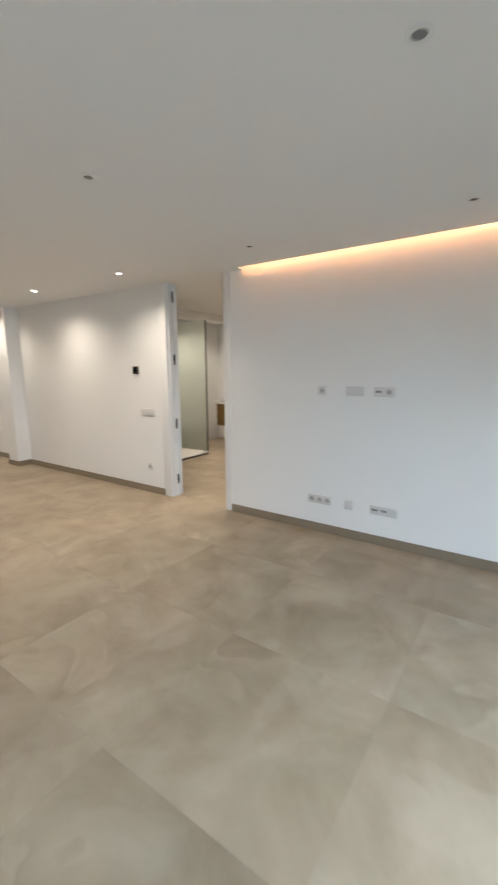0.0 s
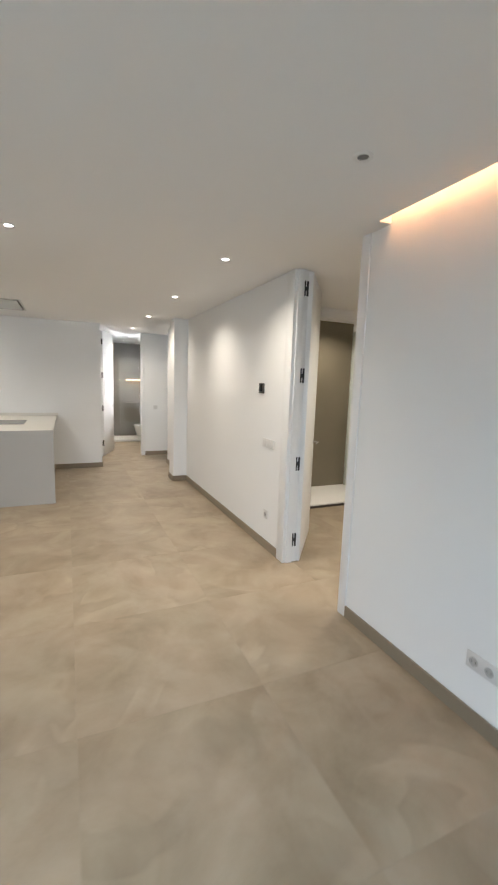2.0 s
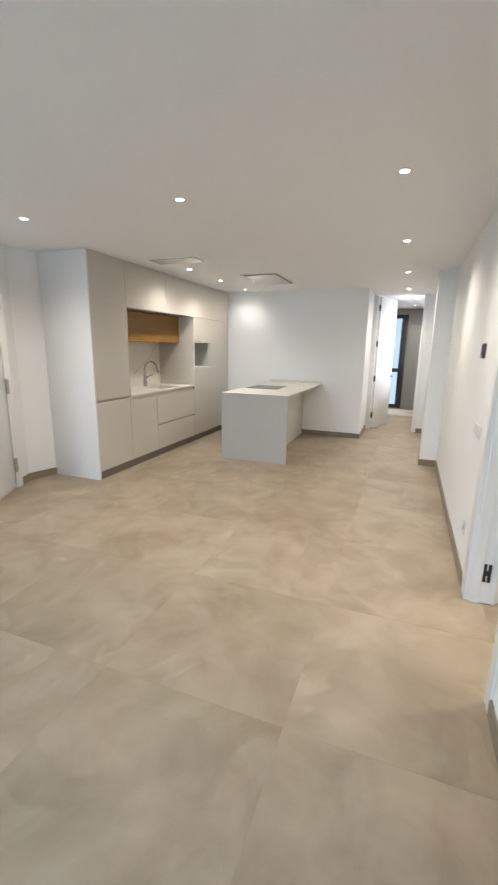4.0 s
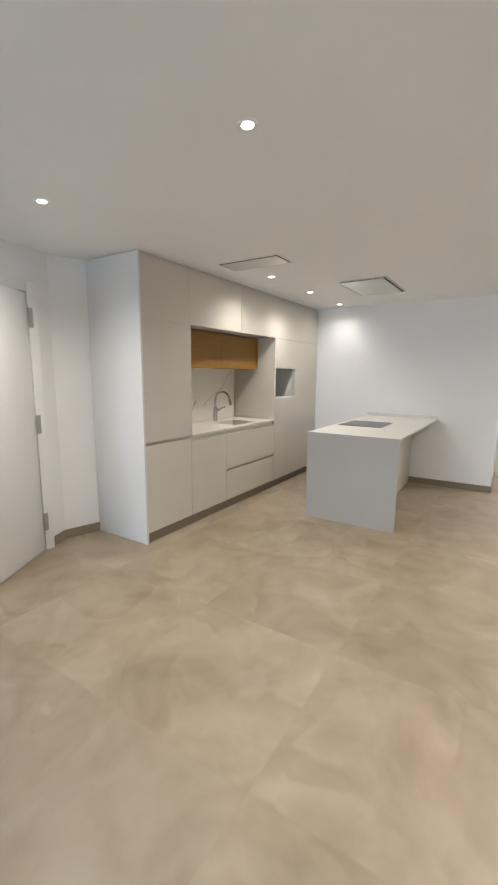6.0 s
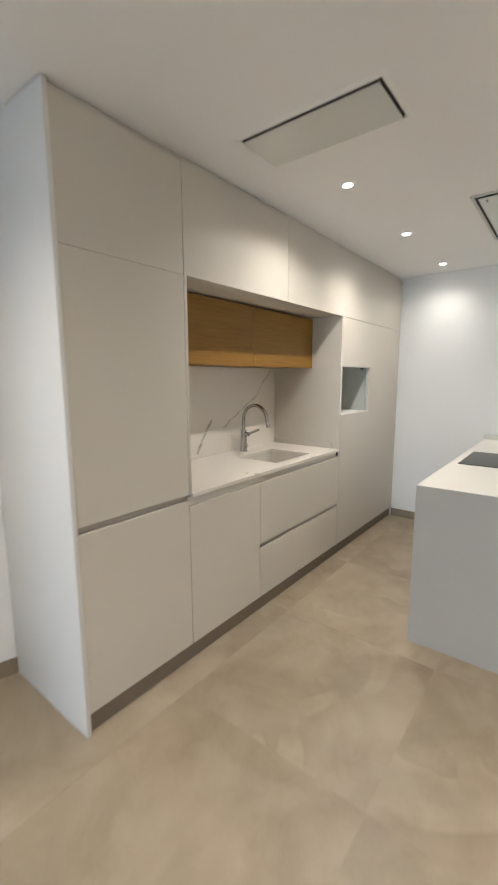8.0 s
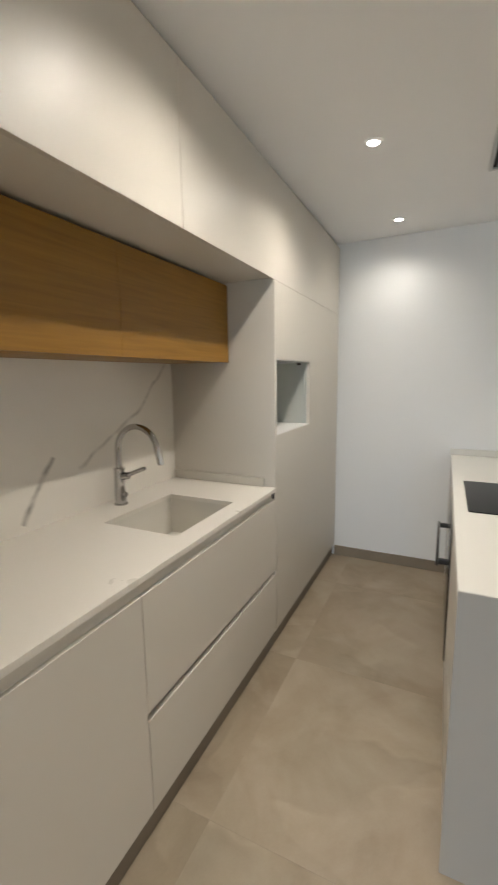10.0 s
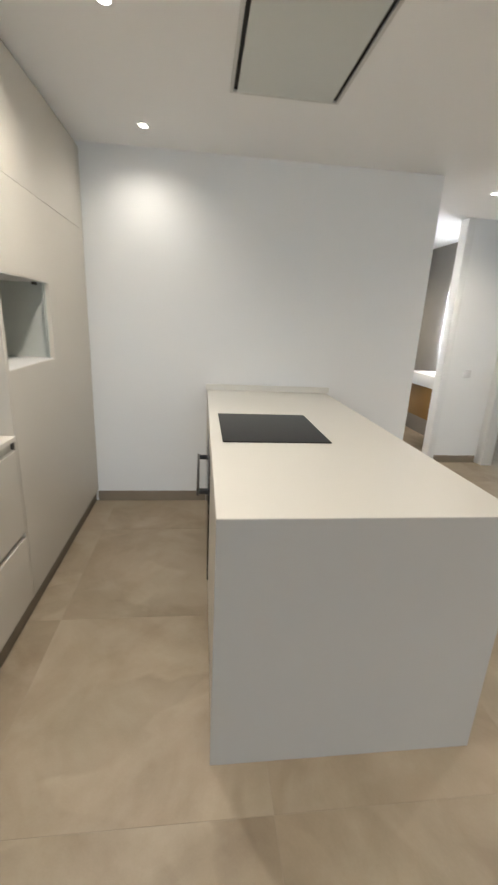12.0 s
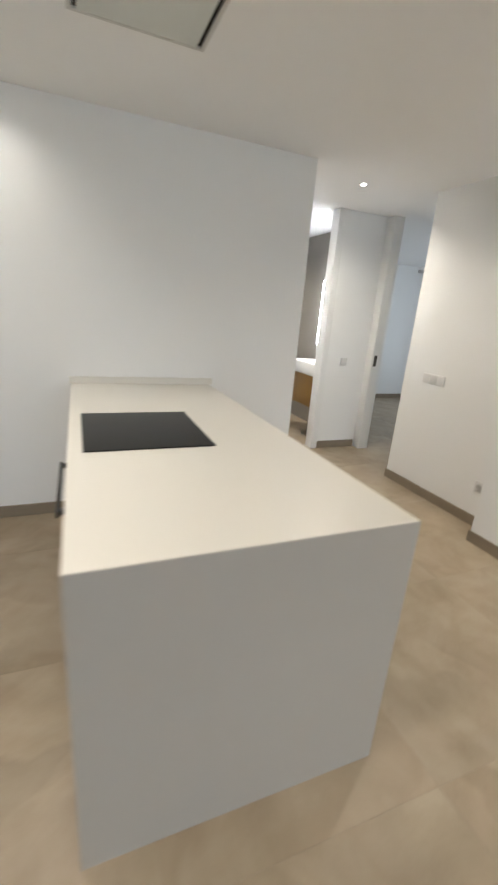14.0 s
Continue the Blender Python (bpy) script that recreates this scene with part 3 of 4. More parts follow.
def wall_plate(x, z, widths, kinds, label, category, y=Y_N):
    """A wall plate of modules side by side: socket, switch, blank or data."""
    total = sum(widths)
    t = thing("wall_plate", (x, y, z), label, category)
    part("plate", box(bmnew(), (x - total / 2, x + total / 2), (y - 0.009, y), (z - 0.041, z + 0.041), 0.003), PLASTIC, t)
    cx = x - total / 2
    for w, k in zip(widths, kinds):
        cx += w / 2
        if k == "socket":
            s = part("socket", ringwall(cx, z, y - 0.009), PLASTIC_GREY, t, "round grey socket recess")
            bm = bmnew()
            for dx in (-0.0095, 0.0095):
                cyl(bm, (cx + dx, y - 0.0105, z), (cx + dx, y - 0.0085, z), 0.0028, seg=10)
            part("contact_holes", bm, HOLE, s)
        elif k == "switch":
            part("rocker", box(bmnew(), (cx - w * 0.47, cx + w * 0.47), (y - 0.0105, y - 0.008), (z - 0.033, z + 0.033), 0.0015), PLASTIC, t)
        elif k == "data":
            bm = bmnew()
            for dx in (-0.013, 0.013):
                box(bm, (cx + dx - 0.008, cx + dx + 0.008), (y - 0.0105, y - 0.008), (z - 0.006, z + 0.010))
            part("jack", bm, HOLE, t)
        elif k == "blank":
            part("cover", box(bmnew(), (cx - w * 0.45, cx + w * 0.45), (y - 0.0115, y - 0.008), (z - 0.034, z + 0.034), 0.0015), PLASTIC, t)
        cx += w / 2
    return t


def ringwall(x, z, y):
    """A socket's round rim and its dished floor, on a wall that faces -y."""
    bm = bmnew()
    seg = 28
    loops = []
    for r, d in ((0.022, 0.0), (0.0215, -0.0025), (0.019, -0.0025), (0.018, -0.0005), (0.002, -0.0005)):
        loops.append([bm.verts.new((x + r * math.cos(2 * math.pi * k / seg), y + d, z + r * math.sin(2 * math.pi * k / seg))) for k in range(seg)])
    for u, v in zip(loops, loops[1:]):
        for k in range(seg):
            bm.faces.new((u[k], u[(k + 1) % seg], v[(k + 1) % seg], v[k]))
    bm.faces.new(loops[-1])
    bmesh.ops.recalc_face_normals(bm, faces=bm.faces)
    return bm


M1 = 0.078
wall_plate(-1.119, 1.315, [M1], ["socket"], "white square wall socket on the television wall", "socket")
wall_plate(-0.815, 1.317, [M1, M1], ["blank", "blank"], "white double blank cover plate on the television wall", "cover plate")
wall_plate(-0.565, 1.316, [M1, M1 * 1.2], ["data", "socket"], "white aerial and data plate on the television wall", "data outlet")
wall_plate(-1.117, 0.299, [M1] * 3, ["socket"] * 3, "white triple wall socket above the baseboard", "socket")
wall_plate(-0.83, 0.296, [M1], ["blank"], "white square blank plate above the baseboard", "cover plate")
wall_plate(-0.52, 0.295, [M1] * 3, ["data", "data", "blank"], "white wide data plate above the baseboard", "data outlet")
wall_plate(-3.415, 0.994, [M1] * 3, ["switch"] * 3, "white triple light switch on the hall wall", "light switch")
wall_plate(-3.417, 0.316, [M1], ["socket"], "white square wall socket low on the hall wall", "socket")
wall_plate(-7.39, 0.999, [M1] * 3, ["switch"] * 3, "white triple light switch on the hall wall", "light switch", y=Y_N + 0.02)
wall_plate(-6.745, 0.297, [M1], ["socket"], "white square wall socket beside the pilaster", "socket", y=Y_N + 0.02)
cs = thing("wall_plate", (-8.66, 4.245, 0.98), "small white light switch beside the bathroom doorway", "light switch")
part("plate", box(bmnew(), (-8.66, -8.651), (4.205, 4.285), (0.94, 1.02), 0.003), PLASTIC, cs)
part("rocker", box(bmnew(), (-8.652, -8.648), (4.213, 4.277), (0.948, 1.012), 0.0015), PLASTIC, cs)
th = thing("thermostat", (-3.595, Y_N, 1.50), "small square black thermostat on the white wall", "thermostat")
part("housing", box(bmnew(), (-3.643, -3.547), (Y_N - 0.018, Y_N), (1.452, 1.548), 0.004), THERMO, th)
part("display", box(bmnew(), (-3.630, -3.560), (Y_N - 0.0195, Y_N - 0.017), (1.470, 1.540), 0.001), BLACKGLASS, th)


def lever(parent, base, way, out, mat=CHROME):
    """A lever handle: rose, neck and grip. way: along the leaf; out: off its face."""
    base, way, out = Vector(base), Vector(way), Vector(out)
    bm = cyl(bmnew(), base, base + out * 0.008, 0.025)
    cyl(bm, base, base + out * 0.05, 0.009)
    cyl(bm, base + out * 0.046, base + out * 0.046 + way * 0.12, 0.009)
    return part("handle", bm, mat, parent, "chrome lever handle")


def door_leaf(name, hinge, angle, width, z1, label, thick=0.04, hinge_z=(), lever_z=0.97, side=1):
    """A leaf that runs along its own +x from the hinge and is turned by angle."""
    t = tagged(new(name), label, "door", kind="structure")
    t.matrix_world = pose(0, 0, 0)
    leaf = part("leaf", box(bmnew(), (0.004, width), (-thick / 2, thick / 2), (F + 0.006, z1), 0.002), DOOR, t)
    for s in (1, -1):
        lever(t, (width - 0.06, s * thick / 2, lever_z), (-1, 0, 0), (0, s, 0))
    for z in hinge_z:
        bm = bmnew()
        for k in range(3):
            cyl(bm, (0, side * thick / 2, z - 0.055 + k * 0.037), (0, side * thick / 2, z - 0.02 + k * 0.037), 0.009, seg=14)
        h = part("hinge", bm, STEEL, t, "dark steel hinge")
        part("hinge_plate", box(bmnew(), (0.001, 0.004), (-thick / 2 + 0.004, thick / 2), (z - 0.055, z + 0.055), 0.001), STEEL, h)
    t.matrix_world = pose(hinge[0], hinge[1], 0, 0, 0, angle)
    return t


# bedroom doorway: lining and casings, leaf swung into the bedroom
HZ = (0.187, 0.87, 1.62, 2.318)
lin = tagged(new("door_frame_1"), "white lacquered full-height door frame with dark hinges", "door frame", kind="structure")
part("casing", box(bmnew(), (-3.165, -3.05), (Y_N - 0.010, Y_N), (F, H), 0.002), DOOR, lin)
part("casing", box(bmnew(), (-2.228, -2.148), (Y_N - 0.010, Y_N), (F, H - 0.0), 0.002), DOOR, lin)
part("jamb", box(bmnew(), (-3.165, -3.05), (Y_N, Y_N + T + 0.004), (F, H - 0.001)), DOOR, lin)
part("jamb", box(bmnew(), (-2.228, -2.17), (Y_N, Y_N + T + 0.004), (F, H - 0.001)), DOOR, lin)
part("stop_strip", box(bmnew(), (-3.05, -3.036), (Y_N + 0.02, Y_N + 0.075), (F, H - 0.001), 0.001), DOOR, lin)
for z in HZ:
    h = part("hinge", box(bmnew(), (-3.05, -3.043), (Y_N + 0.076, Y_N + 0.094), (z - 0.060, z + 0.060), 0.0034), BLACK, lin, "black door hinge")
    part("hinge_bar", box(bmnew(), (-3.05, -3.043), (Y_N + 0.102, Y_N + 0.120), (z - 0.060, z + 0.060), 0.0034), BLACK, h)
    part("knuckle", box(bmnew(), (-3.05, -3.0455), (Y_N + 0.0935, Y_N + 0.1025), (z - 0.016, z + 0.016), 0.001), BLACK, h)
door_leaf("door_1", (-3.036, 4.402), 142, 0.81, H - 0.008, "white full-height flush door standing open into the bedroom")

# entrance door, ajar
fr = tagged(new("door_frame_2"), "white door casing around the entrance door", "door frame", kind="structure")
part("casing", box(bmnew(), (-3.565, -3.488), (-0.055, -0.012), (F, 2.185), 0.003), DOOR, fr)
part("casing", box(bmnew(), (-2.525, -2.45), (-0.055, -0.012), (F, 2.185), 0.003), DOOR, fr)
part("head_casing", box(bmnew(), (-3.488, -2.525), (-0.055, -0.012), (2.11, 2.185), 0.003), DOOR, fr)
part("jamb", box(bmnew(), (-3.56, -3.498), (-0.3, -0.056), (F, 2.169)), DOOR, fr)
part("jamb", box(bmnew(), (-2.52, -2.505), (-0.3, -0.056), (F, 2.169)), DOOR, fr)
for z in (0.237, 1.07, 1.915):
    h = part("hinge", box(bmnew(), (-3.522, -3.490), (-0.012, -0.007), (z - 0.075, z + 0.075), 0.002), SATIN, fr, "satin nickel hinge")
    bm = bmnew()
    for k in range(3):
        cyl(bm, (-3.489, -0.004, z - 0.075 + k * 0.0505), (-3.489, -0.004, z - 0.026 + k * 0.0505), 0.0085, seg=14)
    part("knuckle", bm, SATIN, h)
door_leaf("door_2", (-3.478, -0.045), 29, 0.93, 2.10, "light grey-white entrance door standing ajar", side=1, lever_z=1.02, thick=0.045)

# bathroom doorway at the corridor's end
fr = tagged(new("door_frame_3"), "white full-height casing around the bathroom doorway", "door frame", kind="structure")
part("casing", box(bmnew(), (-8.66, -8.652), (3.115, 3.195), (F, H), 0.002), DOOR, fr)
part("casing", box(bmnew(), (-8.66, -8.652), (3.96, 4.033), (F, H), 0.002), DOOR, fr)
part("jamb", box(bmnew(), (-8.782, -8.66), (3.12, 3.195), (F, H - 0.001)), DOOR, fr)
part("jamb", box(bmnew(), (-8.782, -8.66), (3.96, 4.03), (F, H - 0.001)), DOOR, fr)
door_leaf("door_3", (-8.735, 3.214), 160, 0.76, H - 0.008, "white full-height flush door standing open into the bathroom", hinge_z=(0.25, 0.95, 1.6, 2.25), side=1)

# back bedroom doorway in the alcove
fr = tagged(new("door_frame_4"), "white full-height frame of the back bedroom doorway", "door frame", kind="structure")
part("casing", box(bmnew(), (-8.66, -8.57), (4.546, 4.55), (F, H), 0.002), DOOR, fr)
part("casing", box(bmnew(), (-7.82, -7.74), (4.546, 4.55), (F, H), 0.002), DOOR, fr)
j = part("jamb", box(bmnew(), (-8.58, -8.555), (4.55, 4.675), (F, H - 0.001)), DOOR, fr)
part("strike_plate", box(bmnew(), (-8.555, -8.552), (4.57, 4.61), (0.95, 1.07), 0.001), STEEL, j, "dark strike plate")

# ---- kitchen ----
YF, YB = 0.63, -0.02
FT = 0.019
ZU = 1.943
ZC = 2.428


def front(unit, x, z, name="door", mat=LACQUER, y=YF, gap=0.0006, s=1):
    """A flat lacquered front whose face lies at y; s: the way it faces."""
    return part(name, box(bmnew(), (x[0] + gap, x[1] - gap), (y - s * FT, y), (z[0] + gap, z[1] - gap), 0.0012, 1), mat, unit)


def carcass(name, x, z, label, y0=YB, y1=YF - FT - 0.002, cat="kitchen cabinet"):
    t = thing(name, ((x[0] + x[1]) / 2, y0, z[0]), label, cat, "kitchen units")
    part("body", box(bmnew(), (x[0] + 0.0005, x[1] - 0.0005), (y0, y1), z), GOLA, t)
    return t


TOE = 0.076
# end panel
solid("end_panel", box(bmnew(), (-4.06, -4.04), (YB, YF + 0.002), (F, H - 0.004), 0.001), PANEL, "tall white end panel of the kitchen units", "panel", base=(-4.07, YB, 0))
fridge = carcass("fridge_cabinet", (-4.655, -4.06), (TOE, ZC), "tall greige handleless fridge cabinet with two doors", cat="tall cabinet")
front(fridge, (-4.655, -4.06), (ZU, ZC))
front(fridge, (-4.655, -4.06), (0.895, ZU))
front(fridge, (-4.655, -4.06), (TOE + 0.005, 0.865))
solid("divider_panel", box(bmnew(), (-4.674, -4.6555), (YB, YF), (0.90, ZU), 0.001), LACQUER, "narrow greige side panel beside the sink niche", "panel", base=(-4.665, YB, 0.9))

dw = carcass("base_cabinet", (-5.249, -4.657), (TOE, 0.80), "greige handleless base cabinet under the worktop", cat="base cabinet")
front(dw, (-5.249, -4.657), (TOE + 0.005, 0.835))
dr = carcass("drawer_cabinet", (-6.318, -5.251), (TOE, 0.66), "greige handleless double drawer unit below the sink", cat="drawer unit")
front(dr, (-6.318, -5.251), (TOE + 0.005, 0.412), "drawer")
front(dr, (-6.318, -5.251), (0.440, 0.835), "drawer")
# dark strip painting the shade in the gap between the drawers
part("grip_channel", box(bmnew(), (-6.316, -5.251), (YF - 0.05, YF - 0.022), (0.40, 0.452)), SHADOW, dr)
solid("grip_channel", box(bmnew(), (-6.318, -4.656), (YF - 0.018, YF - 0.014), (0.80, 0.879)), LACQUER, "recessed greige grip channel under the worktop", "channel", base=(-5.5, YF - 0.03, 0.80))

for x in ((-5.54, -4.657), (-7.655, -5.542)):
    up = carcass("wall_cabinet", x, (ZU + 0.027, ZC), "greige handleless wall cabinet above the sink niche", cat="wall cabinet")
    front(up, x, (ZU, ZC), gap=0.0004)
solid("niche_soffit", box(bmnew(), (-6.318, -4.675), (YB, YF - FT - 0.003), (ZU + 0.010, ZU + 0.026), 0.001), LACQUER, "greige underside panel of the wall cabinets", "panel", base=(-5.5, YB, ZU))

# tall units with the appliance niche
solid("divider_panel", box(bmnew(), (-6.336, -6.318), (YB, YF), (TOE, ZU + 0.009), 0.001), LACQUER, "tall greige side panel beside the sink niche", "panel", base=(-6.327, YB, TOE))
MX, MZ = (-6.908, -6.345), (1.172, 1.564)
ov = thing("oven_cabinet", (-7.0, YB, 0), "tall greige cabinet with an empty appliance niche", "tall cabinet", "kitchen units")
bm = box(bmnew(), (-7.655, -6.338), (YB, YF - 0.021), (TOE, MZ[0] - 0.012))
box(bm, (-7.655, -6.338), (YB, YF - 0.021), (MZ[1] + 0.012, ZU))
part("body", bm, GOLA, ov)
bm = box(bmnew(), (-7.654, -6.339), (YF - FT, YF), (TOE + 0.004, MZ[0]))
box(bm, (-7.654, MX[0]), (YF - FT, YF), MZ)
box(bm, (-7.654, -6.339), (YF - FT, YF), (MZ[1], ZU - 0.001))
box(bm, (MX[1], -6.339), (YF - FT, YF), MZ)
part("front_panel", bm, LACQUER, ov)
for x in ((MX[0] - 0.012, MX[0]), (MX[1], MX[1] + 0.006)):
    part("niche_side", box(bmnew(), x, (YB, YF - FT - 0.001), (MZ[0] - 0.011, MZ[1] + 0.011)), NICHE, ov)
part("niche_back", box(bmnew(), MX, (YB, YB + 0.012), MZ), NICHE, ov)
part("niche_rim", box(bmnew(), (MX[0] + 0.0005, MX[0] + 0.022), (YF - 0.030, YF - 0.024), (MZ[0] + 0.006, MZ[1] - 0.006), 0.001), NICHE, ov)
part("fixing_clip", box(bmnew(), (MX[0] + 0.05, MX[0] + 0.075), (YF - 0.06, YF - 0.04), (MZ[1] - 0.02, MZ[1] - 0.0055), 0.002), STEEL, ov, "small dark fixing clip")
part("niche_floor", box(bmnew(), MX, (YB, YF - 0.004), (MZ[0] - 0.0115, MZ[0] + 0.005)), PANEL, ov, "white floor of the empty niche")
part("niche_top", box(bmnew(), MX, (YB, YF - 0.004), (MZ[1] - 0.005, MZ[1] + 0.0115)), PANEL, ov)
solid("cornice_strip", box(bmnew(), (-7.655, -4.06), (YB, YF - 0.022), (ZC + 0.002, H - 0.001)), LACQUER, "greige filler strip between cabinets and ceiling", "filler strip", base=(-5.8, YB, ZC))
solid("plinth", box(bmnew(), (-7.655, -4.06), (YF - 0.034, YF - 0.020), (F, TOE)), PLINTH, "taupe recessed plinth under the kitchen units", "plinth", base=(-5.8, YF - 0.05, 0))

# worktop with undermount sink
SX, SY = (-6.005, -5.55), (0.19, 0.545)
bm = sheet(bmnew(), [-6.317, SX[0], SX[1], -4.675], [YB, SY[0], SY[1], YF + 0.006], lambda i, j: (i, j) == (1, 1), 0.88, 0.90)
solid("worktop", bm, STONE, "cream stone worktop with an undermount sink", "worktop", base=(-5.5, YB, 0.88))
sink = thing("sink", (-5.78, 0.37, 0.68), "rectangular cream undermount sink in the worktop", "sink")
bm = bmnew()
r = 0.012
zb = 0.70
box(bm, (SX[0] - r, SX[1] + r), (SY[0] - r, SY[1] + r), (zb - 0.01, zb))
for x in ((SX[0] - r, SX[0] - 0.005), (SX[1] + 0.005, SX[1] + r)):
    box(bm, x, (SY[0] - r, SY[1] + r), (zb, 0.879))
for y in ((SY[0] - r, SY[0] - 0.005), (SY[1] + 0.005, SY[1] + r)):
    box(bm, (SX[0] - 0.005, SX[1] + 0.005), y, (zb, 0.879))
part("basin", bm, BASIN, sink)
part("drain", ring(bmnew(), (-5.78, 0.34), 0.012, 0.042, zb, zb + 0.004), CHROME, sink, "chrome drain ring")
solid("backsplash", box(bmnew(), (-6.317, -4.675), (YB, YB + 0.02), (0.901, ZU - 0.002)), STONE, "white stone backsplash with thin grey veins", "backsplash", base=(-5.5, YB, 0.9))

solid("side_upstand", box(bmnew(), (-6.3165, -6.306), (YB + 0.021, YF - 0.06), (0.9005, 0.948), 0.001, 1), LACQUER, "low greige upstand strip against the side panel", "upstand", base=(-6.31, 0.3, 0.9))

# added dark box, painted as the shade in the channel's open end
notch_shade = box(bmnew(), (-6.3175, -6.303), (YF - 0.0138, YF - 0.004), (0.842, 0.877))
solid("channel_end_shade", notch_shade, SHADOW, "small dark box as the shade in the grip channel's open end", "channel end", base=(-6.31, YF - 0.01, 0.842))

# tap
TX, TY = -5.775, 0.078
tap = thing("tap", (TX, TY, 0.90), "chrome swan-neck kitchen tap beside the sink", "tap")
bm = cyl(bmnew(), (TX, TY, 0.9005), (TX, TY, 0.907), 0.031)
cyl(bm, (TX, TY, 0.907), (TX, TY, 0.985), 0.027, 0.025)
cyl(bm, (TX, TY, 0.985), (TX, TY, 1.065), 0.025, 0.023)
cyl(bm, (TX, TY, 1.065), (TX, TY, 1.072), 0.026)
part("body", bm, CHROME, tap)
R = 0.112
pts = [(TX, TY, 1.06), (TX, TY, 1.11), (TX, TY, 1.155)] + [(TX, TY + R - R * math.cos(a), 1.155 + R * math.sin(a)) for a in [math.pi * k / 20 for k in range(1, 20)]]
part("spout", tube(bmnew(), pts, 0.0135), CHROME, tap)
part("nozzle", cyl(bmnew(), (TX, TY + 2 * R - 0.002, 1.172), (TX, TY + 2 * R + 0.014, 1.105), 0.0155, 0.014), CHROME, tap)
bm = cyl(bmnew(), (TX, TY + 0.01, 1.035), (TX, TY + 0.052, 1.040), 0.018, 0.016)
paddle = box(bmnew(), (TX - 0.013, TX + 0.013), (-0.055, 0.055), (-0.009, 0.009), 0.0075, 3)
bmesh.ops.rotate(paddle, verts=paddle.verts, cent=(TX, 0, 0), matrix=Matrix.Rotation(radians(22), 3, "X"))
bmesh.ops.translate(paddle, verts=paddle.verts, vec=(0, TY + 0.098, 1.062))
h = part("lever", bm, CHROME, tap)
part("paddle", paddle, CHROME, h)
part("cap", cyl(bmnew(), (TX, TY + 0.02, 0.95), (TX, TY + 0.034, 0.95), 0.013, 0.011), CHROME, tap)

# oak cabinet in the niche
oakc = thing("oak_wall_cabinet", (-5.55, YB + 0.02, 1.555), "long honey-oak cabinet set above the backsplash", "wall cabinet")
part("body", box(bmnew(), (-6.316, -4.676), (YB + 0.021, 0.350), (1.554, ZU - 0.003), 0.001), OAK, oakc)
for x in ((-5.5195, -4.676), (-6.316, -5.5205)):
    part("door", box(bmnew(), x, (0.351, 0.37), (1.552, ZU - 0.004), 0.0006, 1), OAK, oakc)

# ---- island ----
IX, IY = (-7.655, -5.53), (1.472, 2.402)
IB = 2.08
isl = thing("worktop", (-6.6, 1.94, 0.88), "long cream quartz island top with a waterfall end", "worktop")
part("top", box(bmnew(), (IX[0], IX[1] - 0.0035), IY, (0.88, 0.90), 0.0015, 1), QUARTZ, isl)
part("upstand", box(bmnew(), (IX[0], IX[0] + 0.02), (IY[0] - 0.008, IY[1] + 0.02), (0.9005, 0.945), 0.0015, 1), QUARTZ, isl, "low cream upstand against the wall")
wfp = thing("end_panel", (-5.54, 1.94, F), "plain grey-white end panel of the kitchen island, shade in its colour", "panel")
# both boards carry the shade-darkened colour
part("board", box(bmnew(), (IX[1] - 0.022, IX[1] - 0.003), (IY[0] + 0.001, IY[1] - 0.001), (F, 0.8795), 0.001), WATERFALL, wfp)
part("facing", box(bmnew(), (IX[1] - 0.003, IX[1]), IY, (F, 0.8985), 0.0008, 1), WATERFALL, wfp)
YI = IY[0] + 0.003


def island_unit(name, x, label, z1=0.80, cat="drawer unit"):
    t = thing(name, ((x[0] + x[1]) / 2, IB, TOE), label, cat, "island units")
    part("body", box(bmnew(), (x[0] + 0.0005, x[1] - 0.0005), (YI + FT + 0.003, IB - 0.002), (TOE, z1)), GOLA, t)
    return t


for x, label in (((-6.355, -5.572), "greige handleless double drawer unit in the island"), ((-7.654, -7.035), "greige handleless narrow drawer unit against the wall")):
    u = island_unit("drawer_cabinet", x, label)
    front(u, x, (TOE - 0.008, 0.395), "drawer", y=YI, s=-1)
    front(u, x, (0.42, 0.838), "drawer", y=YI, s=-1)
    # painted shade behind the gap between the two drawers
    part("grip_channel", box(bmnew(), x, (YI + 0.0205, YI + 0.0212), (0.38, 0.43)), SHADOW, u)
ou = island_unit("oven_housing", (-7.033, -6.357), "greige island unit around the built-in oven", cat="base cabinet", z1=0.115)
front(ou, (-7.033, -6.357), (TOE - 0.008, 0.122), "filler", y=YI, s=-1)
front(ou, (-7.033, -6.357), (0.760, 0.838), "filler", y=YI, s=-1)
oven = thing("oven", (-6.695, 1.8, 0.12), "built-in dark glass oven with a steel bar handle", "oven")
part("body", box(bmnew(), (-7.0, -6.39), (YI + 0.02, 2.03), (0.125, 0.757)), STEEL, oven)
part("control_panel", box(bmnew(), (-7.03, -6.36), (YI - 0.004, YI + 0.018), (0.645, 0.757), 0.002), STEEL, oven, "dark steel control panel")
part("door", box(bmnew(), (-7.03, -6.36), (YI - 0.006, YI + 0.018), (0.125, 0.641), 0.003), OVENGLASS, oven, "dark glass oven door")
bm = box(bmnew(), (-6.985, -6.405), (YI - 0.064, YI - 0.050), (0.578, 0.608), 0.003)
h = part("handle", bm, STEEL, oven, "flat dark steel bar handle")
for x in (-6.96, -6.43):
    part("handle_post", box(bmnew(), (x - 0.012, x + 0.012), (YI - 0.050, YI - 0.006), (0.581, 0.605), 0.003), BLACK, h)
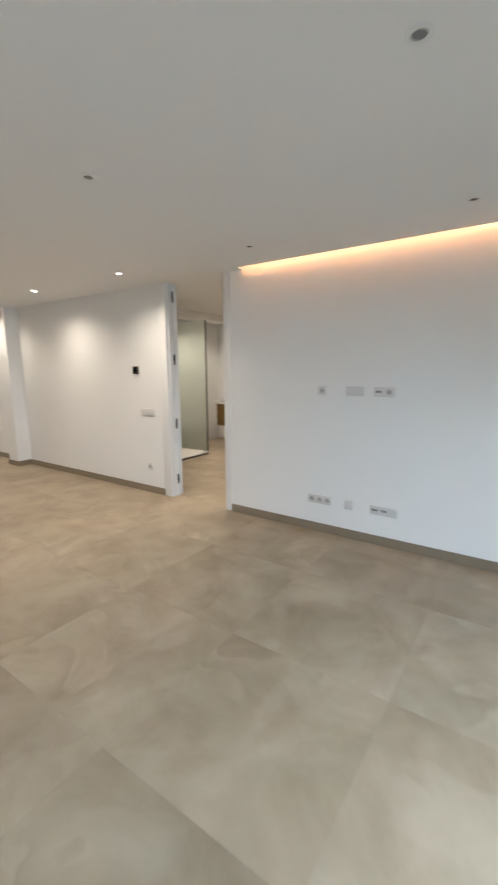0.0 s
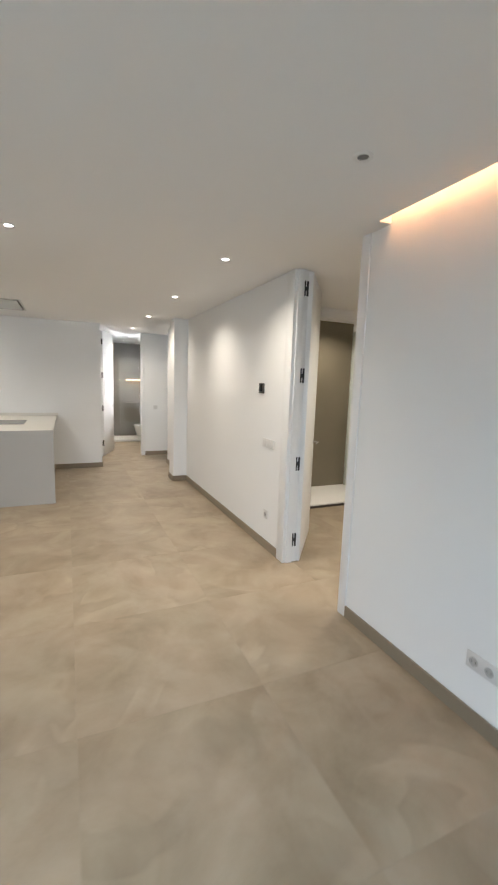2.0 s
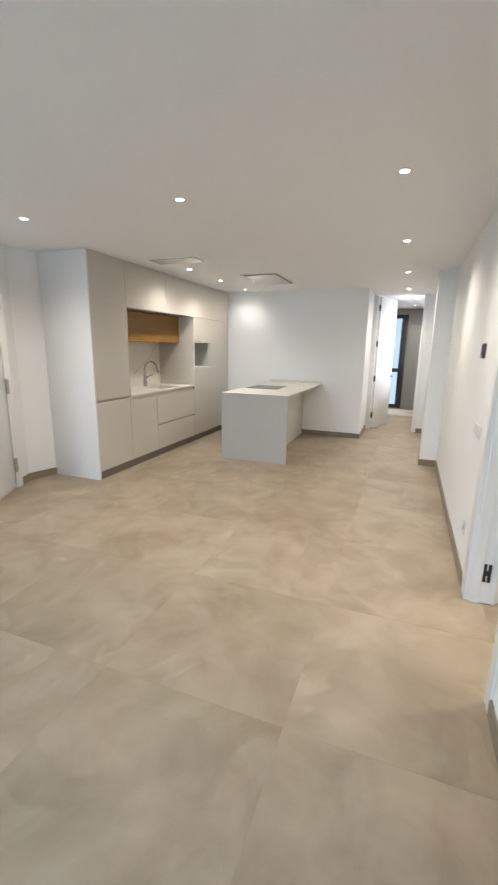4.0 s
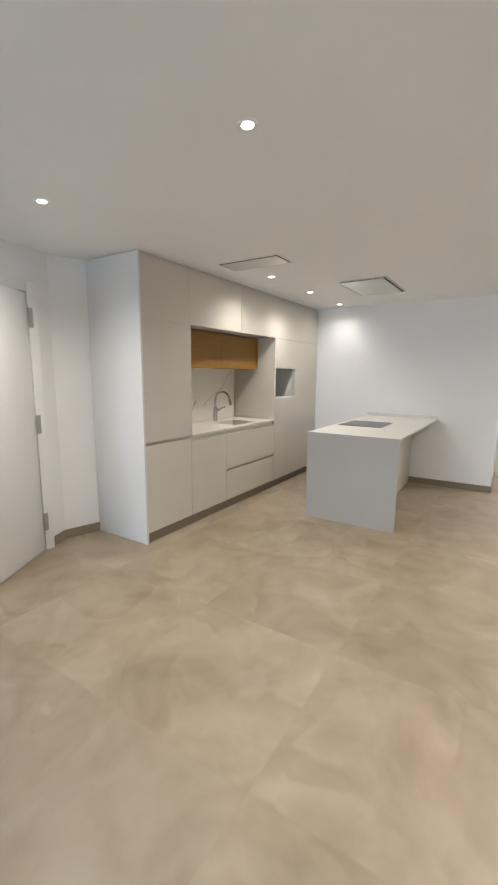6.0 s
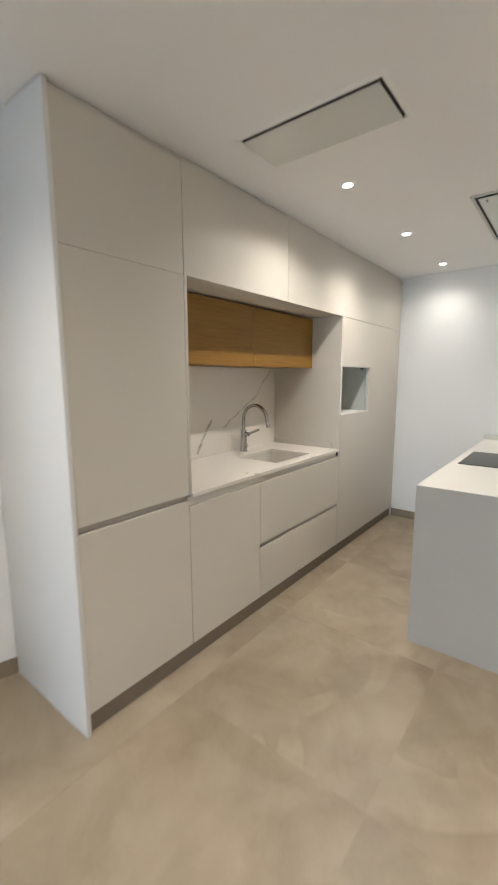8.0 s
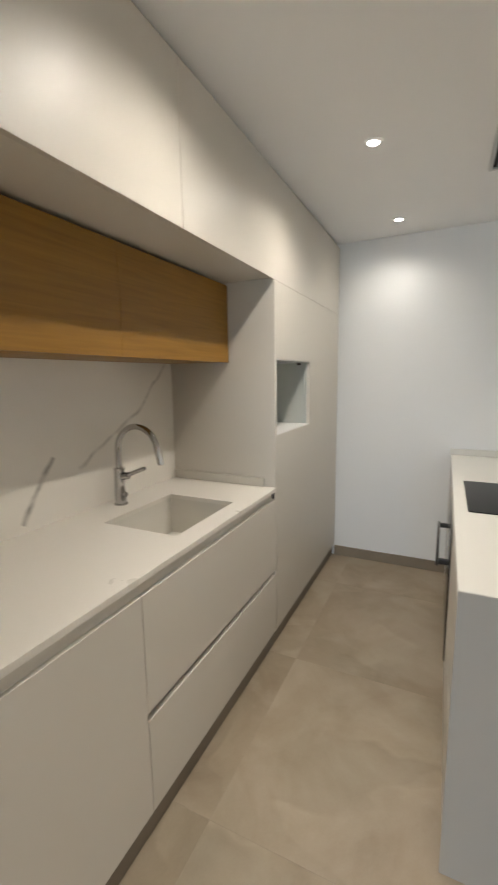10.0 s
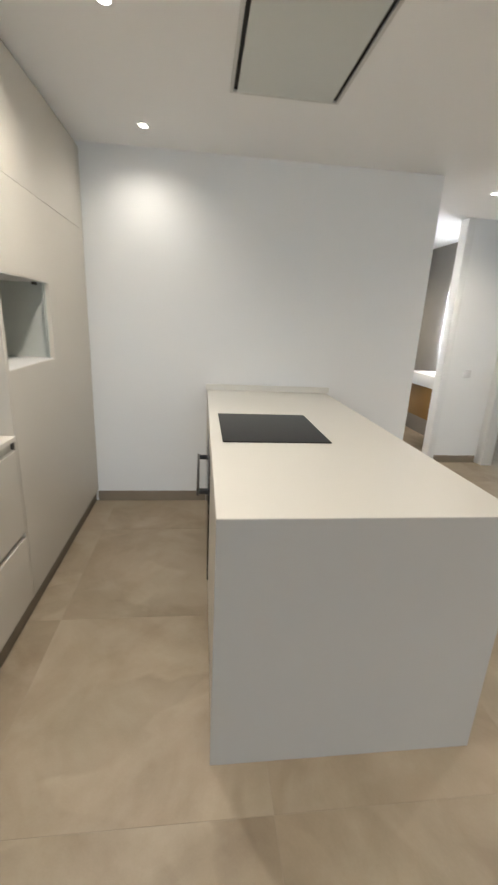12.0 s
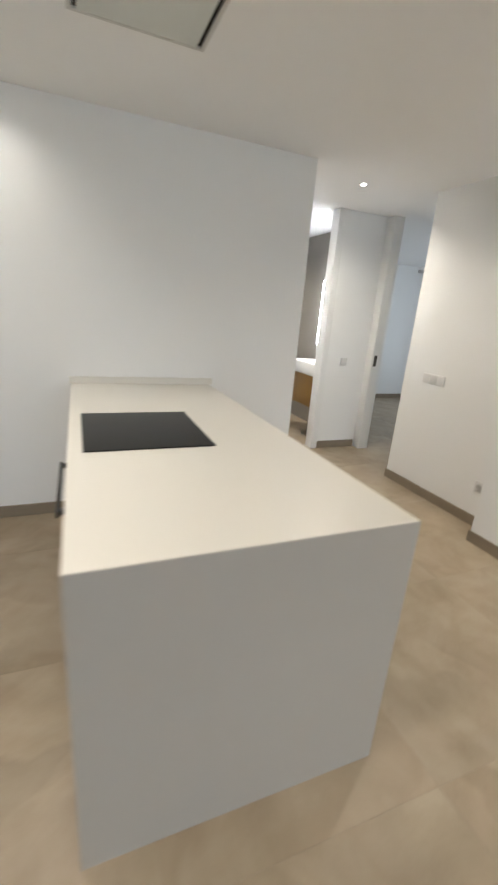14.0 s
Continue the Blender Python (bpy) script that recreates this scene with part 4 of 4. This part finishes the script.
part("clock", box(bmnew(), (-6.76, -6.63), (YI - 0.0055, YI), (0.68, 0.723)), BLACKGLASS, oven)
# no real filler: dark strip put in to shade the gap by the end panel
solid("gap_shade_strip", box(bmnew(), (-5.5715, -5.5525), (YI + 0.014, YI + 0.0215), (TOE, 0.838)), SHADOW, "dark strip as the shade in the gap beside the island end panel", "filler strip", base=(-5.562, YI + 0.018, TOE))
solid("back_panel", box(bmnew(), (-7.655, -5.553), (IB - 0.001, IB + 0.018), (F, 0.879), 0.001), LACQUER, "greige back panel under the island overhang", "panel", base=(-6.6, IB, 0))
solid("plinth", box(bmnew(), (-7.655, -5.556), (YI + 0.022, YI + 0.036), (F, TOE)), PLINTH, "taupe recessed plinth under the island", "plinth", base=(-6.6, YI + 0.05, 0))
solid("grip_channel", box(bmnew(), (-7.655, -5.556), (YI + 0.009, YI + 0.0185), (0.8395, 0.8795)), QUARTZ, "recessed cream grip channel under the island top", "channel", base=(-6.6, YI + 0.03, 0.80))
hob = thing("hob", (-6.54, 1.775, 0.90), "flush black glass induction hob in the island top", "hob")
part("glass", box(bmnew(), (-6.825, -6.262), (1.525, 2.025), (0.9005, 0.905), 0.0012, 1), BLACKGLASS, hob)

# ceiling hatch and vent
hatch = thing("ceiling_hatch", (-6.41, 1.807, H), "white square extractor panel with a dark gap in the ceiling", "ceiling hatch")
bm = bmnew()
for x, y in (((HX[0] - 0.013, HX[1] + 0.013), (HY[0] - 0.013, HY[0] + 0.004)), ((HX[0] - 0.013, HX[1] + 0.013), (HY[1] - 0.004, HY[1] + 0.013)), ((HX[0] - 0.013, HX[0] + 0.004), (HY[0] + 0.004, HY[1] - 0.004)), ((HX[1] - 0.004, HX[1] + 0.013), (HY[0] + 0.004, HY[1] - 0.004))):
    box(bm, x, y, (H - 0.009, H + 0.001), 0.002, 1)
part("frame", bm, PLASTIC_LIP, hatch, "slim pale grey frame lip")
# dark block fills the opening so that the gap reads as shaded
part("housing", box(bmnew(), (HX[0] + 0.001, HX[1] - 0.001), (HY[0] + 0.001, HY[1] - 0.001), (H + 0.012, H + 0.115)), SHADOW, hatch, "dark block as the shade in the gap above the panel")
part("panel", box(bmnew(), (HX[0] + 0.013, HX[1] - 0.028), (HY[0] + 0.021, HY[1] - 0.024), (H - 0.013, H - 0.0085), 0.001, 1), HATCH, hatch)
# dark block behind the panel, painting the shade along its edge
part("edge_shade", box(bmnew(), (HX[0] + 0.0135, HX[1] - 0.0285), (HY[0] + 0.0215, HY[1] - 0.0245), (H - 0.0084, H + 0.011)), SHADOW, hatch, "dark block as the shade at the panel's edge")
# dark strips over the opening's white sides, as painted shade
bm = bmnew()
for x, y in (((HX[0] + 0.0005, HX[1] - 0.0005), (HY[0] + 0.0005, HY[0] + 0.003)), ((HX[0] + 0.0005, HX[1] - 0.0005), (HY[1] - 0.003, HY[1] - 0.0005)), ((HX[0] + 0.0005, HX[0] + 0.003), (HY[0] + 0.0035, HY[1] - 0.0035)), ((HX[1] - 0.003, HX[1] - 0.0005), (HY[0] + 0.0035, HY[1] - 0.0035))):
    box(bm, x, y, (H + 0.0012, H + 0.0118))
part("opening_shade", bm, SHADOW, hatch, "dark strips as the shade inside the ceiling opening")
part("latch", box(bmnew(), (HX[1] - 0.095, HX[1] - 0.055), (HY[0] + 0.056, HY[0] + 0.063), (H - 0.0155, H - 0.0125), 0.001), LATCH, hatch)
vent = thing("ceiling_vent", (-4.89, 1.195, H), "white rectangular air vent panel in the ceiling", "vent")
bm = bmnew()
for x, y in (((VX[0] - 0.012, VX[1] + 0.012), (VY[0] - 0.012, VY[0] + 0.008)), ((VX[0] - 0.012, VX[1] + 0.012), (VY[1] - 0.008, VY[1] + 0.012)), ((VX[0] - 0.012, VX[0] + 0.008), (VY[0] + 0.008, VY[1] - 0.008)), ((VX[1] - 0.008, VX[1] + 0.012), (VY[0] + 0.008, VY[1] - 0.008))):
    box(bm, x, y, (H - 0.003, H + 0.001), 0.001, 1)
part("frame", bm, CEIL, vent)
# dark backing, painted as the shade above the vent panel
part("backing", box(bmnew(), (VX[0] + 0.002, VX[1] - 0.002), (VY[0] + 0.002, VY[1] - 0.002), (H + 0.012, H + 0.11)), SHADOW, vent)
part("panel", box(bmnew(), (VX[0] + 0.009, VX[1] - 0.022), (VY[0] + 0.009, VY[1] - 0.020), (H - 0.005, H - 0.0036), 0.0004, 1), HATCH, vent)
# no real seal: dark block gives the vent's edge its shade
part("edge_shade", box(bmnew(), (VX[0] + 0.0095, VX[1] - 0.0225), (VY[0] + 0.0095, VY[1] - 0.0205), (H - 0.0035, H + 0.011)), SHADOW, vent, "dark block as the shade at the panel's edge")

# ---- windows ----


def window(name, axis, at, u, z, rails, label, pane, fw=0.06, mullions=(), rw=0.06):
    """A framed window in a wall across the axis at 'at'; u: its reach along the wall."""
    t = tagged(new(name), label, "window", kind="structure")

    def b(a, c, d=(-0.035, 0.035)):
        return box(bmnew(), (at + d[0], at + d[1]), a, c, 0.003) if axis == "x" else box(bmnew(), a, (at + d[0], at + d[1]), c, 0.003)
    part("window_frame", b((u[0], u[0] + fw), z), BLACK, t)
    part("window_frame", b((u[1] - fw, u[1]), z), BLACK, t)
    for zz in (z[0] + rw / 2, z[1] - rw / 2, *rails):
        part("rail", b((u[0] + fw, u[1] - fw), (zz - rw / 2, zz + rw / 2)), BLACK, t)
    for c in mullions:
        part("mullion", b((c - fw / 2, c + fw / 2), (z[0] + rw, z[1] - rw)), BLACK, t)
    p = part("pane", b((u[0] + fw, u[1] - fw), (z[0] + rw, z[1] - rw), (-0.004, 0.004)), pane, t)
    p.visible_shadow = False
    return t


window("window_1", "x", 2.4, (0.2, 2.8), (0.0, 2.32), (), "wide black-framed sliding window of the living room", CLEAR, mullions=(1.5,))
window("window_2", "x", BX - 0.07, (3.0, 3.70), (0.06, 2.33), (1.0,), "tall black-framed frosted window of the bathroom", FROST_DIM, fw=0.14, rw=0.09)
window("window_3", "y", 8.07, (-10.6, -8.6), (0.35, 2.3), (), "black-framed window of the back bedroom", CLEAR, mullions=(-9.6,))

# ---- bathroom ----
solid("shower_tray", box(bmnew(), (BX, -10.66), (2.2, BY1 - 0.02), (F, 0.035), 0.006), TRAYMAT, "long white resin shower tray", "shower tray", base=(-11.1, 3.2, 0))
van = thing("vanity_unit", (-9.2, 4.3, 0.38), "wall-hung brown oak vanity with a white basin top", "vanity")
part("cabinet", box(bmnew(), (-9.60, -8.80), (4.09, BY1 - 0.014), (0.38, 0.752), 0.003), WOODVAN, van)
part("basin_top", box(bmnew(), (-9.62, -8.79), (4.07, BY1 - 0.014), (0.757, 0.90), 0.006), CERAMIC, van, "thick white basin top")
part("basin", box(bmnew(), (-9.5, -8.92), (4.16, 4.44), (0.9005, 0.903), 0.001), PANEL, van)
vt = thing("tap", (-9.2, 4.48, 0.903), "small chrome basin tap", "tap")
bm = cyl(bmnew(), (-9.2, 4.47, 0.9), (-9.2, 4.47, 1.04), 0.018)
cyl(bm, (-9.2, 4.47, 1.025), (-9.2, 4.35, 1.015), 0.012)
part("body", bm, CHROME, vt)
mir = thing("mirror", (-9.31, BY1 - 0.02, 1.085), "tall backlit mirror above the vanity", "mirror")
MIRX, MIRZ = (-9.67, -8.95), (1.085, 1.875)

def rounded(bm, x, z, y, r, seg=8):
    """An upright slab with rounded corners, between the pairs x, z and y."""
    corners = ((x[1] - r, z[1] - r, 0), (x[0] + r, z[1] - r, 90), (x[0] + r, z[0] + r, 180), (x[1] - r, z[0] + r, 270))
    loop = [(cx + r * math.cos(radians(a + 90 * k / seg)), cz + r * math.sin(radians(a + 90 * k / seg))) for cx, cz, a in corners for k in range(seg + 1)]
    sides = [[bm.verts.new((px, v, pz)) for px, pz in loop] for v in y]
    bm.faces.new(sides[0])
    bm.faces.new(sides[1][::-1])
    for k in range(len(loop)):
        j = (k + 1) % len(loop)
        bm.faces.new((sides[0][k], sides[0][j], sides[1][j], sides[1][k]))
    bmesh.ops.recalc_face_normals(bm, faces=bm.faces)
    return bm


part("glass", rounded(bmnew(), MIRX, MIRZ, (BY1 - 0.052, BY1 - 0.046), 0.05), MIRROR, mir)
part("light_strip", rounded(bmnew(), (MIRX[0] - 0.032, MIRX[1] + 0.032), (MIRZ[0] - 0.032, MIRZ[1] + 0.032), (BY1 - 0.045, BY1 - 0.034), 0.06), LED_MIRROR, mir, "white glowing border light")
part("backing", box(bmnew(), (MIRX[0] + 0.06, MIRX[1] - 0.06), (BY1 - 0.033, BY1 - 0.014), (MIRZ[0] + 0.06, MIRZ[1] - 0.06)), BLACK, mir)
scr = thing("shower_screen", (-10.70, 4.05, 0.036), "clear glass shower screen standing on the tray", "shower screen")
part("pane", box(bmnew(), (-10.705, -10.697), (3.75, BY1 - 0.014), (0.036, 2.05), 0.001, 1), CLEAR, scr)
niche = thing("niche_light", (BX - 0.05, 4.25, 1.52), "warm light strip in the shower niche", "light")
part("strip", box(bmnew(), (BX - 0.06, BX - 0.04), (4.03, BY1 - 0.02), (1.52, 1.528)), LED_BATH, niche)
wc = thing("toilet", (-10.45, 4.3, 0.15), "white wall-hung toilet beside the vanity", "toilet")
bm = bmnew()
cyl(bm, (-10.45, 4.25, 0.16), (-10.45, 4.25, 0.40), 0.12, 0.18)
box(bm, (-10.60, -10.30), (4.25, BY1 - 0.014), (0.18, 0.40), 0.02)
part("bowl", bm, CERAMIC, wc)
bm = cyl(bmnew(), (-10.45, 4.25, 0.402), (-10.45, 4.25, 0.43), 0.185)
box(bm, (-10.62, -10.28), (4.25, 4.50), (0.402, 0.43), 0.004)
part("lid", bm, CERAMIC, wc)

ext = thing("ceiling_vent", (-11.2, 4.15, H), "round grey extractor vent in the bathroom ceiling", "vent")
part("rim", ring(bmnew(), (-11.2, 4.15), 0.055, 0.075, H - 0.006, H + 0.001), PLASTIC_GREY, ext)
part("disc", cyl(bmnew(), (-11.2, 4.15, H - 0.012), (-11.2, 4.15, H - 0.007), 0.05), PLASTIC_GREY, ext)

# ---- back bedroom ----
grille = thing("air_grille", (-11.35, 7.66, 2.34), "slim grey air grille high on the bedroom wall", "vent")
part("frame", box(bmnew(), (-11.35, -11.342), (7.50, 7.94), (2.36, 2.415), 0.002), PLASTIC_GREY, grille)
for k in range(3):
    part("slat", box(bmnew(), (-11.343, -11.334), (7.51, 7.93), (2.366 + k * 0.016, 2.375 + k * 0.016), 0.001, 1), PLASTIC, grille)

# ---- bedroom shower room ----
tray = thing("shower_tray", (-4.8, 5.95, 0), "white resin shower tray behind frosted glass", "shower tray")
part("basin", box(bmnew(), (-5.188, -4.36), (5.366, 6.50), (F + 0.004, 0.03), 0.005), TRAYMAT, tray)
part("sill_profile", box(bmnew(), (-4.358, -4.350), (5.366, 6.50), (F, 0.014), 0.001), STEEL, tray, "thin dark sill profile")
scr = thing("shower_screen", (-4.8, 6.49, 0.03), "frosted glass shower screen with a slim steel edge", "shower screen")
part("pane", box(bmnew(), (-5.185, -4.368), (6.485, 6.495), (0.031, 2.34)), FROST, scr)
part("edge_profile", box(bmnew(), (-4.367, -4.355), (6.478, 6.502), (0.031, 2.344), 0.002), STEEL, scr)
van2 = thing("vanity_unit", (-4.5, 7.3, 0.4), "wall-hung oak vanity in the shower room", "vanity")
part("cabinet", box(bmnew(), (-4.75, -4.25), (7.25, 8.04), (0.40, 0.82), 0.003), WOODVAN, van2)
part("basin_top", box(bmnew(), (-4.77, -4.23), (7.23, 8.04), (0.825, 0.87), 0.004), CERAMIC, van2)
wc2 = thing("toilet", (-5.1, 6.95, 0.15), "white wall-hung toilet in the shower room", "toilet")
bm = bmnew()
cyl(bm, (-5.0, 6.95, 0.16), (-5.0, 6.95, 0.40), 0.12, 0.18)
box(bm, (-5.338, -5.0), (6.80, 7.10), (0.18, 0.40), 0.02)
part("bowl", bm, CERAMIC, wc2)
bm = cyl(bmnew(), (-5.0, 6.95, 0.402), (-5.0, 6.95, 0.43), 0.185)
part("lid", bm, CERAMIC, wc2)

# ---- floor ----
floor = solid("floor", box(bmnew(), (-11.6, 2.5), (-1.7, 8.2), (-0.2, F - 0.0008)), GROUT, "taupe cement-look porcelain floor in large square tiles", "floor", kind="structure")
S, G = 0.9, 0.0006
X0, Y0 = -0.87 + 4 * S, 3.465 + 6 * S
bm = box(bmnew(), (-S / 2 + G, S / 2 - G), (-S / 2 + G, S / 2 - G), (-0.02, 0.0), 0.0003, 1)
tile_mesh = mesh_of("tile", bm, TILE)
for i in range(16):
    for j in range(12):
        cx, cy = X0 - S * (i + 0.5), Y0 - S * (j + 0.5)
        if -12.2 < cx < 2.9 and -2.1 < cy < 8.6:
            t = new("tile", tile_mesh)
            t.location = (cx, cy, F)
            t.rotation_euler = (0, 0, radians(90 * random.randrange(4)))
            t.parent = floor
